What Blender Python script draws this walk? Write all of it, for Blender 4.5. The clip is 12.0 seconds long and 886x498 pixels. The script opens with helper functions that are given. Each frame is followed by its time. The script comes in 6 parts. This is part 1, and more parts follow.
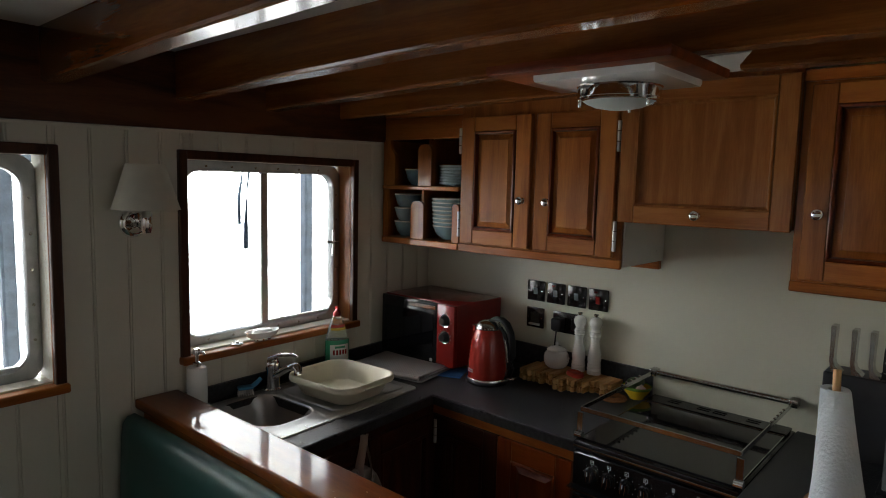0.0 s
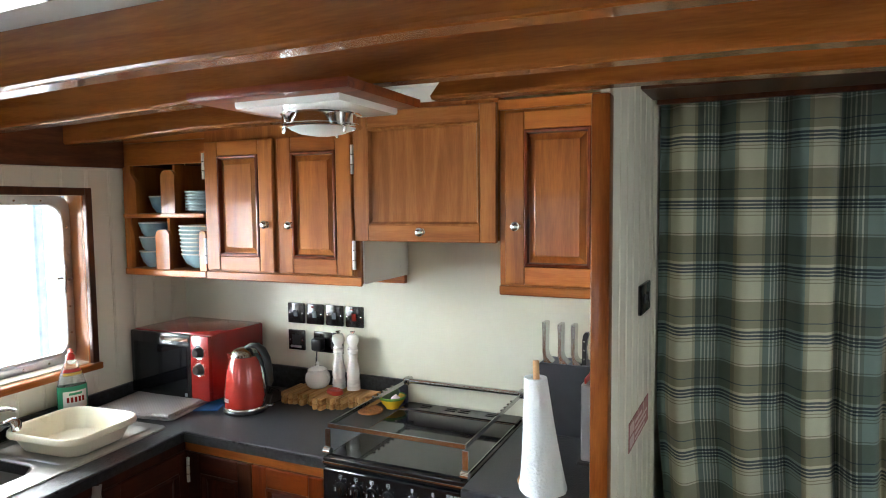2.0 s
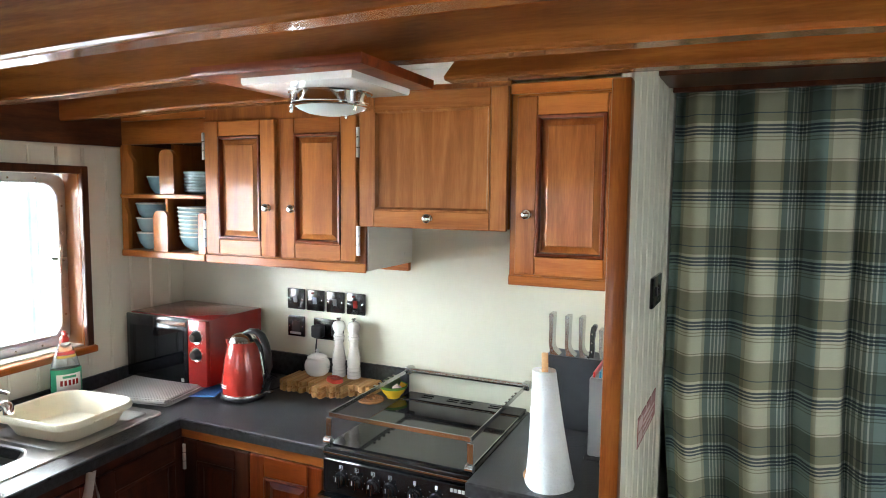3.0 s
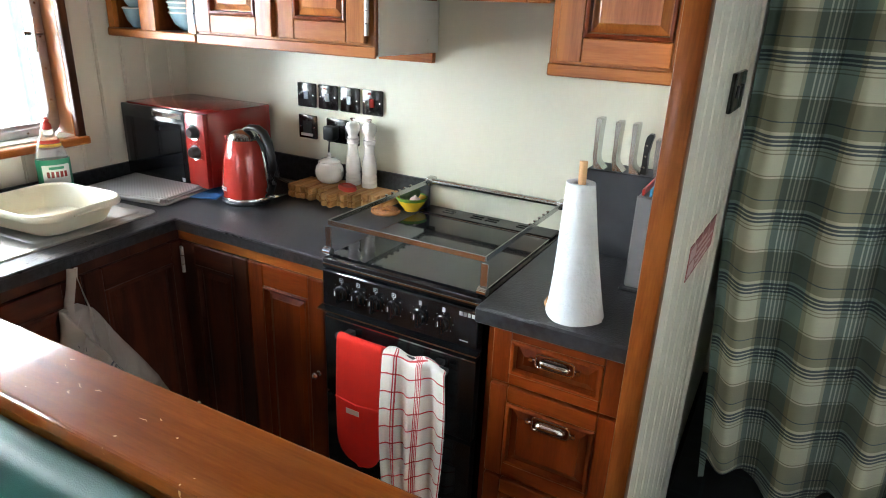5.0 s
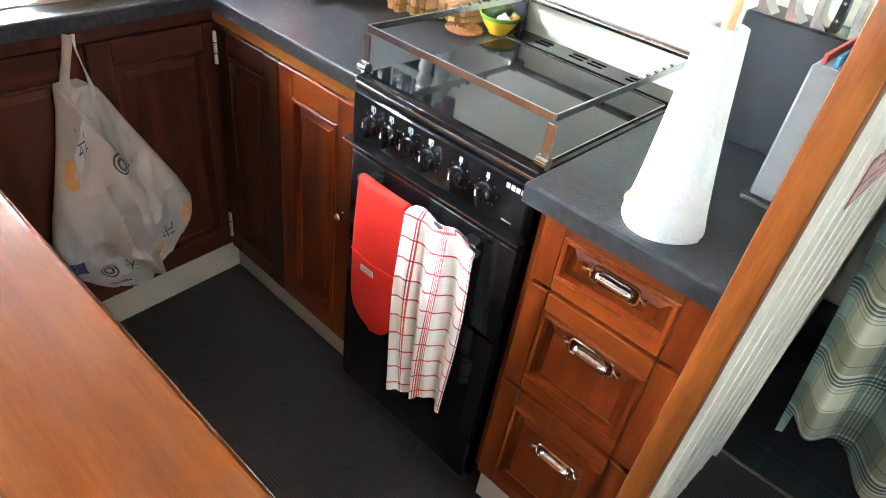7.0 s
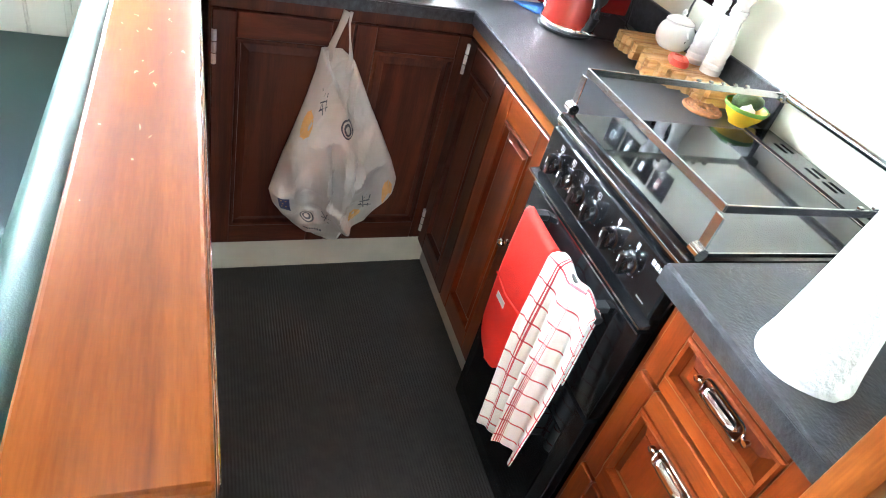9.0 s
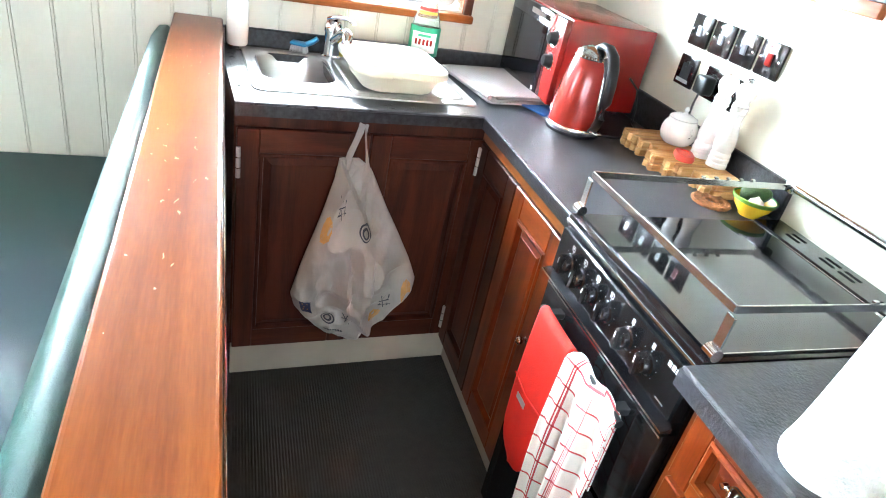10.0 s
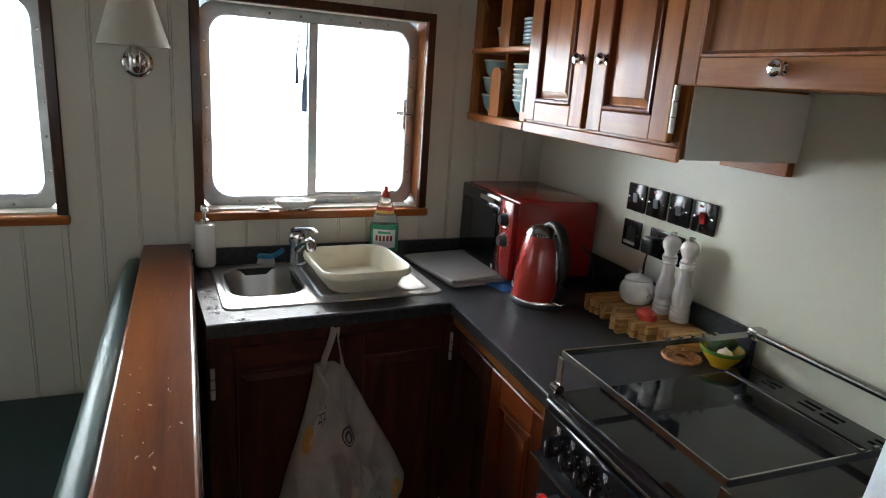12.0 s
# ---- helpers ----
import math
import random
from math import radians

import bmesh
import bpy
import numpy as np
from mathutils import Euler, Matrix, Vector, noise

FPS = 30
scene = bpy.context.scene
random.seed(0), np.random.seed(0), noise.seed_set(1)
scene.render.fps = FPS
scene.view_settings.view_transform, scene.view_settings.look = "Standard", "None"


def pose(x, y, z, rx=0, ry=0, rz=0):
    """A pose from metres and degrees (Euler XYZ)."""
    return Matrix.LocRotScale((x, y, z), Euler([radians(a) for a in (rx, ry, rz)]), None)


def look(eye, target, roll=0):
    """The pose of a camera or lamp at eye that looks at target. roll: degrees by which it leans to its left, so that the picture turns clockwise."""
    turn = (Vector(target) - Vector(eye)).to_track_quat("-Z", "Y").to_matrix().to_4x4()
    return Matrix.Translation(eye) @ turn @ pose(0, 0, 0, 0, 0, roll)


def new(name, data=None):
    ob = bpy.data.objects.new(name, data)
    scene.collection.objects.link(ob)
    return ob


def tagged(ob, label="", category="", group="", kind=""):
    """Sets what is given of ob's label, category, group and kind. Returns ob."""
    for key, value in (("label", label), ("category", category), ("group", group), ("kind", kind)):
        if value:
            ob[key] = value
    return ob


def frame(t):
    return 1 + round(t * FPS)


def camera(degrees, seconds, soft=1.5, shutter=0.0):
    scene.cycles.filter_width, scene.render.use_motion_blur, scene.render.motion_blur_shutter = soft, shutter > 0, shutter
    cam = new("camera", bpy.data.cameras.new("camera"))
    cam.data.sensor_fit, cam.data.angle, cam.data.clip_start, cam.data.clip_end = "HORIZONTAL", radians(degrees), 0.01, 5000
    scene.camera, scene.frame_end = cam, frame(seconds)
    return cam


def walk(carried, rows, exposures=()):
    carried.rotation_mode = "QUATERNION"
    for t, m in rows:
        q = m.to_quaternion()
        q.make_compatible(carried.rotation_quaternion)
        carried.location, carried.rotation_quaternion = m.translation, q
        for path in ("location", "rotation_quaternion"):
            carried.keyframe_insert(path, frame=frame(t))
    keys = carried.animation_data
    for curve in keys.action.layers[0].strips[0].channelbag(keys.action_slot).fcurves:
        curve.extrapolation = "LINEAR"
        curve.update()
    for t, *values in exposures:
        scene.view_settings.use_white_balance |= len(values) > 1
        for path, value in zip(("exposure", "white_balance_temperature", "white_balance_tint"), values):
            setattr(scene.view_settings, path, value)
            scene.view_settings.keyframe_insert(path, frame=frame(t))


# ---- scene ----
cam = camera(70.0, 12.0, soft=1.0)
PATH = [
    (0, (2.108, -2.307, 1.705), (0.789, -0.819, 1.496), 1.4),
    (0.5, (2.155, -2.283, 1.709), (0.926, -0.715, 1.532), 0.7),
    (1, (2.208, -2.257, 1.711), (1.141, -0.571, 1.574), 0.5),
    (1.5, (2.283, -2.243, 1.721), (1.355, -0.476, 1.587), -0.6),
    (2, (2.325, -2.226, 1.712), (1.502, -0.409, 1.572), -0.6),
    (2.5, (2.308, -2.214, 1.714), (1.518, -0.383, 1.567), 0.4),
    (4.5, (2.162, -1.987, 1.61), (1.245, -0.284, 1.1), 1.4),
    (5, (2.22, -1.866, 1.57), (1.333, -0.22, 0.859), 2.4),
    (5.5, (2.23, -1.762, 1.532), (1.321, -0.27, 0.559), 2.5),
    (6, (2.181, -1.665, 1.504), (1.33, -0.201, 0.439), 4.3),
    (6.5, (2.133, -1.536, 1.469), (1.311, -0.081, 0.37), 5.5),
    (7, (2.138, -1.455, 1.451), (1.151, -0.194, 0.252), 9.2),
    (7.5, (2.218, -1.361, 1.418), (1.017, -0.434, 0.288), 12.7),
    (9.5, (2.253, -1.312, 1.453), (0.76, -0.655, 0.296), 15.0),
    (10, (2.252, -1.305, 1.481), (0.634, -0.665, 0.495), 12.2),
    (10.5, (2.254, -1.304, 1.502), (0.568, -0.658, 0.642), 11.2),
    (11, (2.256, -1.302, 1.522), (0.507, -0.651, 0.803), 9.2),
    (11.5, (2.26, -1.31, 1.558), (0.48, -0.626, 0.957), 6.4),
    (12, (2.253, -1.301, 1.565), (0.454, -0.592, 1.053), 4.0),
]
walk(cam, [(t, look(eye, target, roll)) for t, eye, target, roll in PATH],
     [(0, 0.15, 6750, 10), (0.5, 1.1, 6650, 10), (1.0, 1.35, 6500, 9), (1.5, 1.75, 6400, 8), (2.5, 2.75, 6200, 7), (4.5, 2.5, 6150, 6), (5.5, 3.0, 6250, 8), (6.0, 3.55, 6100, 7),
      (6.5, 3.75, 6000, 6), (9.5, 4.55, 5750, 5), (10.0, 4.45, 5750, 5), (10.5, 3.85, 5800, 5), (11.0, 3.1, 6050, 6), (11.5, 2.3, 6150, 7), (12, 1.35, 6250, 8)])

# ---- daylight: an overcast sky, a soft weak sun ----
world = bpy.data.worlds.new("overcast")
scene.world = world
world.use_nodes = True
_nt = world.node_tree
_sky = _nt.nodes.new("ShaderNodeTexSky")
_sky.sky_type = "NISHITA"
_sky.sun_disc = False
_sky.sun_elevation, _sky.sun_rotation = radians(35), radians(-80)
_nt.links.new(_sky.outputs[0], _nt.nodes["Background"].inputs[0])
_nt.nodes["Background"].inputs[1].default_value = 0.1
sun = new("sun", bpy.data.lights.new("sun", "SUN"))
sun.data.energy, sun.data.angle, sun.data.color = 0.8, radians(12), (1.0, 0.96, 0.9)
sun.matrix_world = look((-6, 1.0, 4.2), (0, 0, 0))
SKY_GLOW = 8.0

# ---- small builders ----
ORG = {}


def thing(name, label, category, at=(0, 0, 0), group="", kind="", m=None):
    """An empty at the base of a thing. Its parts are given in world metres, or in its own where m is given."""
    ob = new(name)
    ob.empty_display_size = 0.05
    if m is None:
        ob.location = at
        ORG[ob.name] = Vector(at)
    else:
        ob.matrix_basis = m
        ORG[ob.name] = Vector((0, 0, 0))
    return tagged(ob, label, category, group, kind)


def mesh_of(name, bm, material, smooth=None):
    me = bpy.data.meshes.new(name)
    bmesh.ops.recalc_face_normals(bm, faces=bm.faces[:])
    if smooth is not None:
        for f in bm.faces:
            f.smooth = True
        for e in bm.edges:
            if len(e.link_faces) == 2 and e.calc_face_angle(0) > radians(smooth):
                e.smooth = False
    bm.to_mesh(me)
    bm.free()
    me.materials.append(material)
    return me


def part(name, bm, material, parent, label="", smooth=None):
    o = ORG[parent.name]
    if o.length > 0:
        bmesh.ops.translate(bm, vec=-o, verts=bm.verts)
    ob = new(name, mesh_of(name, bm, material, smooth))
    ob.parent = parent
    ORG[ob.name] = o
    return tagged(ob, label)


def solo(name, bm, material, label, category, kind="", group="", smooth=None):
    """A thing that is one mesh, given in world metres; its origin is set to its base."""
    lo = [min(v.co[i] for v in bm.verts) for i in range(3)]
    hi = [max(v.co[i] for v in bm.verts) for i in range(3)]
    o = Vector(((lo[0] + hi[0]) / 2, (lo[1] + hi[1]) / 2, lo[2]))
    bmesh.ops.translate(bm, vec=-o, verts=bm.verts)
    ob = new(name, mesh_of(name, bm, material, smooth))
    ob.location = o
    ORG[ob.name] = o
    return tagged(ob, label, category, group, kind)


def box(x0, x1, y0, y1, z0, z1, bevel=0.0, bm=None, seg=1):
    one = bmesh.new()
    r = bmesh.ops.create_cube(one, size=1)
    bmesh.ops.scale(one, vec=(x1 - x0, y1 - y0, z1 - z0), verts=one.verts)
    bmesh.ops.translate(one, vec=((x0 + x1) / 2, (y0 + y1) / 2, (z0 + z1) / 2), verts=one.verts)
    if bevel:
        bmesh.ops.bevel(one, geom=one.edges[:], offset=bevel, segments=seg, affect="EDGES", profile=0.5)
    return join(bm, one)


def join(bm, one):
    if bm is None:
        return one
    keep = {}
    for v in one.verts:
        keep[v] = bm.verts.new(v.co)
    for f in one.faces:
        try:
            bm.faces.new([keep[v] for v in f.verts])
        except ValueError:
            pass
    one.free()
    return bm


def lathe(profile, seg=32, m=None, bm=None):
    one = bmesh.new()
    rings = []
    for r, z in profile:
        if r < 1e-5:
            rings.append([one.verts.new((0, 0, z))])
        else:
            rings.append([one.verts.new((r * math.cos(2 * math.pi * i / seg), r * math.sin(2 * math.pi * i / seg), z)) for i in range(seg)])
    for a, b in zip(rings, rings[1:]):
        for i in range(seg):
            j = (i + 1) % seg
            if len(a) == 1 and len(b) == 1:
                continue
            if len(a) == 1:
                one.faces.new((a[0], b[i], b[j]))
            elif len(b) == 1:
                one.faces.new((a[i], a[j], b[0]))
            else:
                one.faces.new((a[i], a[j], b[j], b[i]))
    if m is not None:
        one.transform(m)
    return join(bm, one)


def tube(points, radius, seg=10, bm=None, flat=1.0):
    """A round bar along points; radius may be a list."""
    one = bmesh.new()
    pts = [Vector(p) for p in points]
    radii = radius if isinstance(radius, (list, tuple)) else [radius] * len(pts)
    rings = []
    up = Vector((0, 0, 1))
    for i, p in enumerate(pts):
        d = (pts[min(i + 1, len(pts) - 1)] - pts[max(i - 1, 0)]).normalized()
        side = d.cross(up)
        if side.length < 0.05:
            side = d.cross(Vector((1, 0, 0)))
        side.normalize()
        top = side.cross(d).normalized()
        rings.append([one.verts.new(p + radii[i] * (math.cos(2 * math.pi * k / seg) * side + flat * math.sin(2 * math.pi * k / seg) * top)) for k in range(seg)])
    for a, b in zip(rings, rings[1:]):
        for k in range(seg):
            one.faces.new((a[k], a[(k + 1) % seg], b[(k + 1) % seg], b[k]))
    one.faces.new(rings[0][::-1])
    one.faces.new(rings[-1])
    return join(bm, one)


def rrect(x0, x1, y0, y1, r, z, n=6):
    """The outline of a rounded rectangle as points."""
    out = []
    for cx, cy, a in ((x1 - r, y1 - r, 0), (x0 + r, y1 - r, 90), (x0 + r, y0 + r, 180), (x1 - r, y0 + r, 270)):
        for i in range(n + 1):
            t = radians(a + 90 * i / n)
            out.append((cx + r * math.cos(t), cy + r * math.sin(t), z))
    return out


def loft(outlines, cap0=False, cap1=False, bm=None, closed=False, m=None):
    one = bmesh.new()
    rings = [[one.verts.new(p) for p in o] for o in outlines]
    pairs = list(zip(rings, rings[1:])) + ([(rings[-1], rings[0])] if closed else [])
    for a, b in pairs:
        n = len(a)
        for i in range(n):
            one.faces.new((a[i], a[(i + 1) % n], b[(i + 1) % n], b[i]))
    if cap0:
        one.faces.new(rings[0][::-1])
    if cap1:
        one.faces.new(rings[-1])
    if m is not None:
        one.transform(m)
    return join(bm, one)


def moved(bm, m):
    bm.transform(m)
    return bm


# ---- materials ----
def material(name):
    m = bpy.data.materials.new(name)
    m.use_nodes = True
    return m, m.node_tree.nodes, m.node_tree.links, m.node_tree.nodes["Principled BSDF"]


def shade(c, k):
    return (min(c[0] * k, 1), min(c[1] * k, 1), min(c[2] * k, 1), 1)


def surf(name, col, rough=0.5, metal=0.0, var=0.12, scale=6.0, bump=0.03, fine=150.0, coat=0.0, rvar=0.1, stretch=(1, 1, 1), col2=None, spec=0.5):
    m, n, l, p = material(name)
    tc = n.new("ShaderNodeTexCoord")
    mp = n.new("ShaderNodeMapping")
    mp.inputs["Scale"].default_value = stretch
    l.new(tc.outputs["Object"], mp.inputs[0])
    big = n.new("ShaderNodeTexNoise")
    big.inputs["Scale"].default_value, big.inputs["Detail"].default_value = scale, 6
    l.new(mp.outputs[0], big.inputs["Vector"])
    ramp = n.new("ShaderNodeValToRGB")
    ramp.color_ramp.elements[0].position, ramp.color_ramp.elements[1].position = 0.3, 0.7
    ramp.color_ramp.elements[0].color = shade(col2 or col, 1 if col2 else 1 - var)
    ramp.color_ramp.elements[1].color = shade(col, 1 + var * 0.6)
    l.new(big.outputs[0], ramp.inputs[0])
    l.new(ramp.outputs[0], p.inputs["Base Color"])
    sm = n.new("ShaderNodeTexNoise")
    sm.inputs["Scale"].default_value, sm.inputs["Detail"].default_value = fine, 4
    l.new(mp.outputs[0], sm.inputs["Vector"])
    rr = n.new("ShaderNodeMapRange")
    rr.inputs[3].default_value, rr.inputs[4].default_value = max(rough - rvar, 0.02), min(rough + rvar, 1)
    l.new(big.outputs[0], rr.inputs[0])
    l.new(rr.outputs[0], p.inputs["Roughness"])
    if bump:
        b = n.new("ShaderNodeBump")
        b.inputs["Strength"].default_value, b.inputs["Distance"].default_value = bump, 0.01
        l.new(sm.outputs[0], b.inputs["Height"])
        l.new(b.outputs[0], p.inputs["Normal"])
    p.inputs["Metallic"].default_value = metal
    p.inputs["Coat Weight"].default_value = coat
    p.inputs["Coat Roughness"].default_value = 0.08
    p.inputs["Specular IOR Level"].default_value = spec
    return m


def wood(name, dark, mid, light, grain="z", rough=0.30, coat=0.22, bump=0.05, freq=14.0):
    """Varnished timber: long noise along the grain, fine pores, a random shift per object."""
    m, n, l, p = material(name)
    tc = n.new("ShaderNodeTexCoord")
    oi = n.new("ShaderNodeObjectInfo")
    sh = n.new("ShaderNodeVectorMath")
    sh.operation = "MULTIPLY_ADD"
    l.new(oi.outputs["Random"], sh.inputs[0])
    sh.inputs[1].default_value = (7.3, 5.1, 9.7)
    l.new(tc.outputs["Object"], sh.inputs[2])
    mp = n.new("ShaderNodeMapping")
    k = {"x": (0.09, 1, 1), "y": (1, 0.09, 1), "z": (1, 1, 0.09)}[grain]
    mp.inputs["Scale"].default_value = k
    l.new(sh.outputs[0], mp.inputs[0])
    a = n.new("ShaderNodeTexNoise")
    a.inputs["Scale"].default_value, a.inputs["Detail"].default_value, a.inputs["Distortion"].default_value = freq, 7, 1.2
    l.new(mp.outputs[0], a.inputs["Vector"])
    f = n.new("ShaderNodeTexNoise")
    f.inputs["Scale"].default_value, f.inputs["Detail"].default_value = 260, 3
    l.new(mp.outputs[0], f.inputs["Vector"])
    big = n.new("ShaderNodeTexNoise")
    big.inputs["Scale"].default_value, big.inputs["Detail"].default_value = 2.2, 3
    l.new(sh.outputs[0], big.inputs["Vector"])
    mix = n.new("ShaderNodeMath")
    mix.operation = "MULTIPLY_ADD"
    l.new(f.outputs[0], mix.inputs[0])
    mix.inputs[1].default_value = 0.28
    l.new(a.outputs[0], mix.inputs[2])
    mix2 = n.new("ShaderNodeMath")
    mix2.operation = "MULTIPLY_ADD"
    l.new(big.outputs[0], mix2.inputs[0])
    mix2.inputs[1].default_value = 0.45
    l.new(mix.outputs[0], mix2.inputs[2])
    ramp = n.new("ShaderNodeValToRGB")
    e = ramp.color_ramp.elements
    e[0].position, e[0].color = 0.62, (*dark, 1)
    e[1].position, e[1].color = 1.0, (*light, 1)
    x = e.new(0.82)
    x.color = (*mid, 1)
    l.new(mix2.outputs[0], ramp.inputs[0])
    tint = n.new("ShaderNodeHueSaturation")
    mr = n.new("ShaderNodeMapRange")
    mr.inputs[3].default_value, mr.inputs[4].default_value = 0.85, 1.15
    l.new(oi.outputs["Random"], mr.inputs[0])
    l.new(mr.outputs[0], tint.inputs["Value"])
    l.new(ramp.outputs[0], tint.inputs["Color"])
    l.new(tint.outputs[0], p.inputs["Base Color"])
    b = n.new("ShaderNodeBump")
    b.inputs["Strength"].default_value, b.inputs["Distance"].default_value = bump, 0.004
    l.new(mix.outputs[0], b.inputs["Height"])
    l.new(b.outputs[0], p.inputs["Normal"])
    rr = n.new("ShaderNodeMapRange")
    rr.inputs[3].default_value, rr.inputs[4].default_value = rough - 0.07, rough + 0.1
    l.new(big.outputs[0], rr.inputs[0])
    l.new(rr.outputs[0], p.inputs["Roughness"])
    p.inputs["Coat Weight"].default_value, p.inputs["Coat Roughness"].default_value = coat, 0.09
    p.inputs["Specular IOR Level"].default_value = 0.2
    return m


def stripes(name, warp, weft, period_u, period_v, rough=0.9, bump=0.25, weave=900.0, sheen=0.2):
    """Woven cloth: warp and weft bands by the cloth's own UV in metres, blended as threads are."""
    m, n, l, p = material(name)
    uv = n.new("ShaderNodeUVMap")
    sp = n.new("ShaderNodeSeparateXYZ")
    l.new(uv.outputs[0], sp.inputs[0])
    cols = []
    for axis, bands, period in ((0, warp, period_u), (1, weft, period_v)):
        dv = n.new("ShaderNodeMath")
        dv.operation = "DIVIDE"
        l.new(sp.outputs[axis], dv.inputs[0])
        dv.inputs[1].default_value = period
        fr = n.new("ShaderNodeMath")
        fr.operation = "FRACT"
        l.new(dv.outputs[0], fr.inputs[0])
        ra = n.new("ShaderNodeValToRGB")
        ra.color_ramp.interpolation = "CONSTANT"
        e = ra.color_ramp.elements
        e[0].position, e[0].color = 0.0, (*bands[0][1], 1)
        e[1].position, e[1].color = bands[1][0], (*bands[1][1], 1)
        for pos, c in bands[2:]:
            e.new(pos).color = (*c, 1)
        l.new(fr.outputs[0], ra.inputs[0])
        cols.append(ra)
    mx = n.new("ShaderNodeMix")
    mx.data_type = "RGBA"
    mx.blend_type = "MULTIPLY"
    mx.inputs[0].default_value = 1.0
    l.new(cols[0].outputs[0], mx.inputs[6])
    l.new(cols[1].outputs[0], mx.inputs[7])
    root = n.new("ShaderNodeGamma")
    root.inputs[1].default_value = 0.5
    l.new(mx.outputs[2], root.inputs[0])
    ns = n.new("ShaderNodeTexNoise")
    ns.inputs["Scale"].default_value, ns.inputs["Detail"].default_value = weave, 2
    l.new(uv.outputs[0], ns.inputs["Vector"])
    hs = n.new("ShaderNodeHueSaturation")
    mr = n.new("ShaderNodeMapRange")
    mr.inputs[3].default_value, mr.inputs[4].default_value = 0.75, 1.25
    l.new(ns.outputs[0], mr.inputs[0])
    l.new(mr.outputs[0], hs.inputs["Value"])
    l.new(root.outputs[0], hs.inputs["Color"])
    l.new(hs.outputs[0], p.inputs["Base Color"])
    b = n.new("ShaderNodeBump")
    b.inputs["Strength"].default_value, b.inputs["Distance"].default_value = bump, 0.002
    l.new(ns.outputs[0], b.inputs["Height"])
    l.new(b.outputs[0], p.inputs["Normal"])
    p.inputs["Roughness"].default_value = rough
    p.inputs["Sheen Weight"].default_value = sheen
    return m


MAHOG_Z = wood("mahogany_upright", (0.20, 0.052, 0.009), (0.30, 0.096, 0.020), (0.41, 0.14, 0.028), "z")
MAHOG_X = wood("mahogany_lengthwise", (0.20, 0.052, 0.009), (0.30, 0.088, 0.015), (0.39, 0.13, 0.026), "x")
MAHOG_Y = wood("mahogany_crosswise", (0.20, 0.052, 0.009), (0.30, 0.088, 0.015), (0.39, 0.13, 0.026), "y")
# reddish mahogany with the dimness under the worktops put into its colour
MAHOG_RED_SHADED = wood("mahogany_red_shaded", (0.022, 0.0058, 0.0034), (0.043, 0.0108, 0.0052), (0.074, 0.0190, 0.0076), "z", rough=0.46, coat=0.04)
MAHOG_RED_SHADED_Y = wood("mahogany_red_shaded_rail", (0.022, 0.0058, 0.0034), (0.043, 0.0108, 0.0052), (0.074, 0.0190, 0.0076), "y", rough=0.46, coat=0.04)
MAHOG_RED_SHADED_X = wood("mahogany_red_shaded_lengthwise", (0.022, 0.0058, 0.0034), (0.043, 0.0108, 0.0052), (0.074, 0.0190, 0.0076), "x", rough=0.46, coat=0.04)
MAHOG_PALE = wood("mahogany_pale", (0.21, 0.066, 0.015), (0.285, 0.097, 0.023), (0.355, 0.136, 0.038), "z", rough=0.34, freq=20)
MAHOG_PALE_X = wood("mahogany_pale_rail", (0.21, 0.066, 0.015), (0.285, 0.097, 0.023), (0.355, 0.136, 0.038), "x", rough=0.34, freq=20)
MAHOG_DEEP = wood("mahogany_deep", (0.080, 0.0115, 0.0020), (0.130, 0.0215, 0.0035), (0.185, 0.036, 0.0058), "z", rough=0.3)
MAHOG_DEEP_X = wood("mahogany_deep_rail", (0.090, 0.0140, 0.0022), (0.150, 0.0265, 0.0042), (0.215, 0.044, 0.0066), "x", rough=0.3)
BEAM = wood("beam_varnish", (0.115, 0.034, 0.007), (0.17, 0.054, 0.011), (0.235, 0.080, 0.017), "x", rough=0.24, coat=0.45)
DARKWOOD = wood("dark_trim_wood", (0.03, 0.010, 0.005), (0.055, 0.018, 0.008), (0.09, 0.03, 0.012), "z", rough=0.33)
DARKWOOD_Y = wood("dark_shelf_wood", (0.035, 0.011, 0.005), (0.07, 0.022, 0.009), (0.11, 0.036, 0.013), "y", rough=0.36)
CREAM = surf("cream_satin_paint", (0.70, 0.665, 0.56), 0.42, var=0.05, scale=3, bump=0.03, fine=60)
CREAM_WALL = surf("cream_plain_panel", (0.68, 0.668, 0.545), 0.38, var=0.04, scale=2, bump=0.02, fine=90)
CEIL = surf("white_ceiling_paint", (0.72, 0.70, 0.65), 0.5, var=0.04, scale=2, bump=0.02)
SLATE = surf("slate_laminate", (0.026, 0.0275, 0.031), 0.41, var=0.78, scale=64, bump=0.22, fine=190, rvar=0.16)
GREEN = surf("green_vinyl", (0.010, 0.062, 0.050), 0.42, var=0.2, scale=5, bump=0.12, fine=420, rvar=0.05)
GREEN_SEAT = surf("dark_green_vinyl", (0.008, 0.040, 0.034), 0.45, var=0.2, scale=4, bump=0.12, fine=420)
STEEL = surf("brushed_steel", (0.54, 0.54, 0.525), 0.22, 1.0, var=0.08, scale=8, bump=0.0, fine=240, rvar=0.05)
SINKSTEEL = surf("satin_sink_steel", (0.50, 0.50, 0.49), 0.37, 1.0, var=0.10, scale=9, bump=0.02, fine=260, rvar=0.06)
CHROME = surf("chrome", (0.82, 0.82, 0.82), 0.07, 1.0, var=0.03, bump=0.0, rvar=0.03)
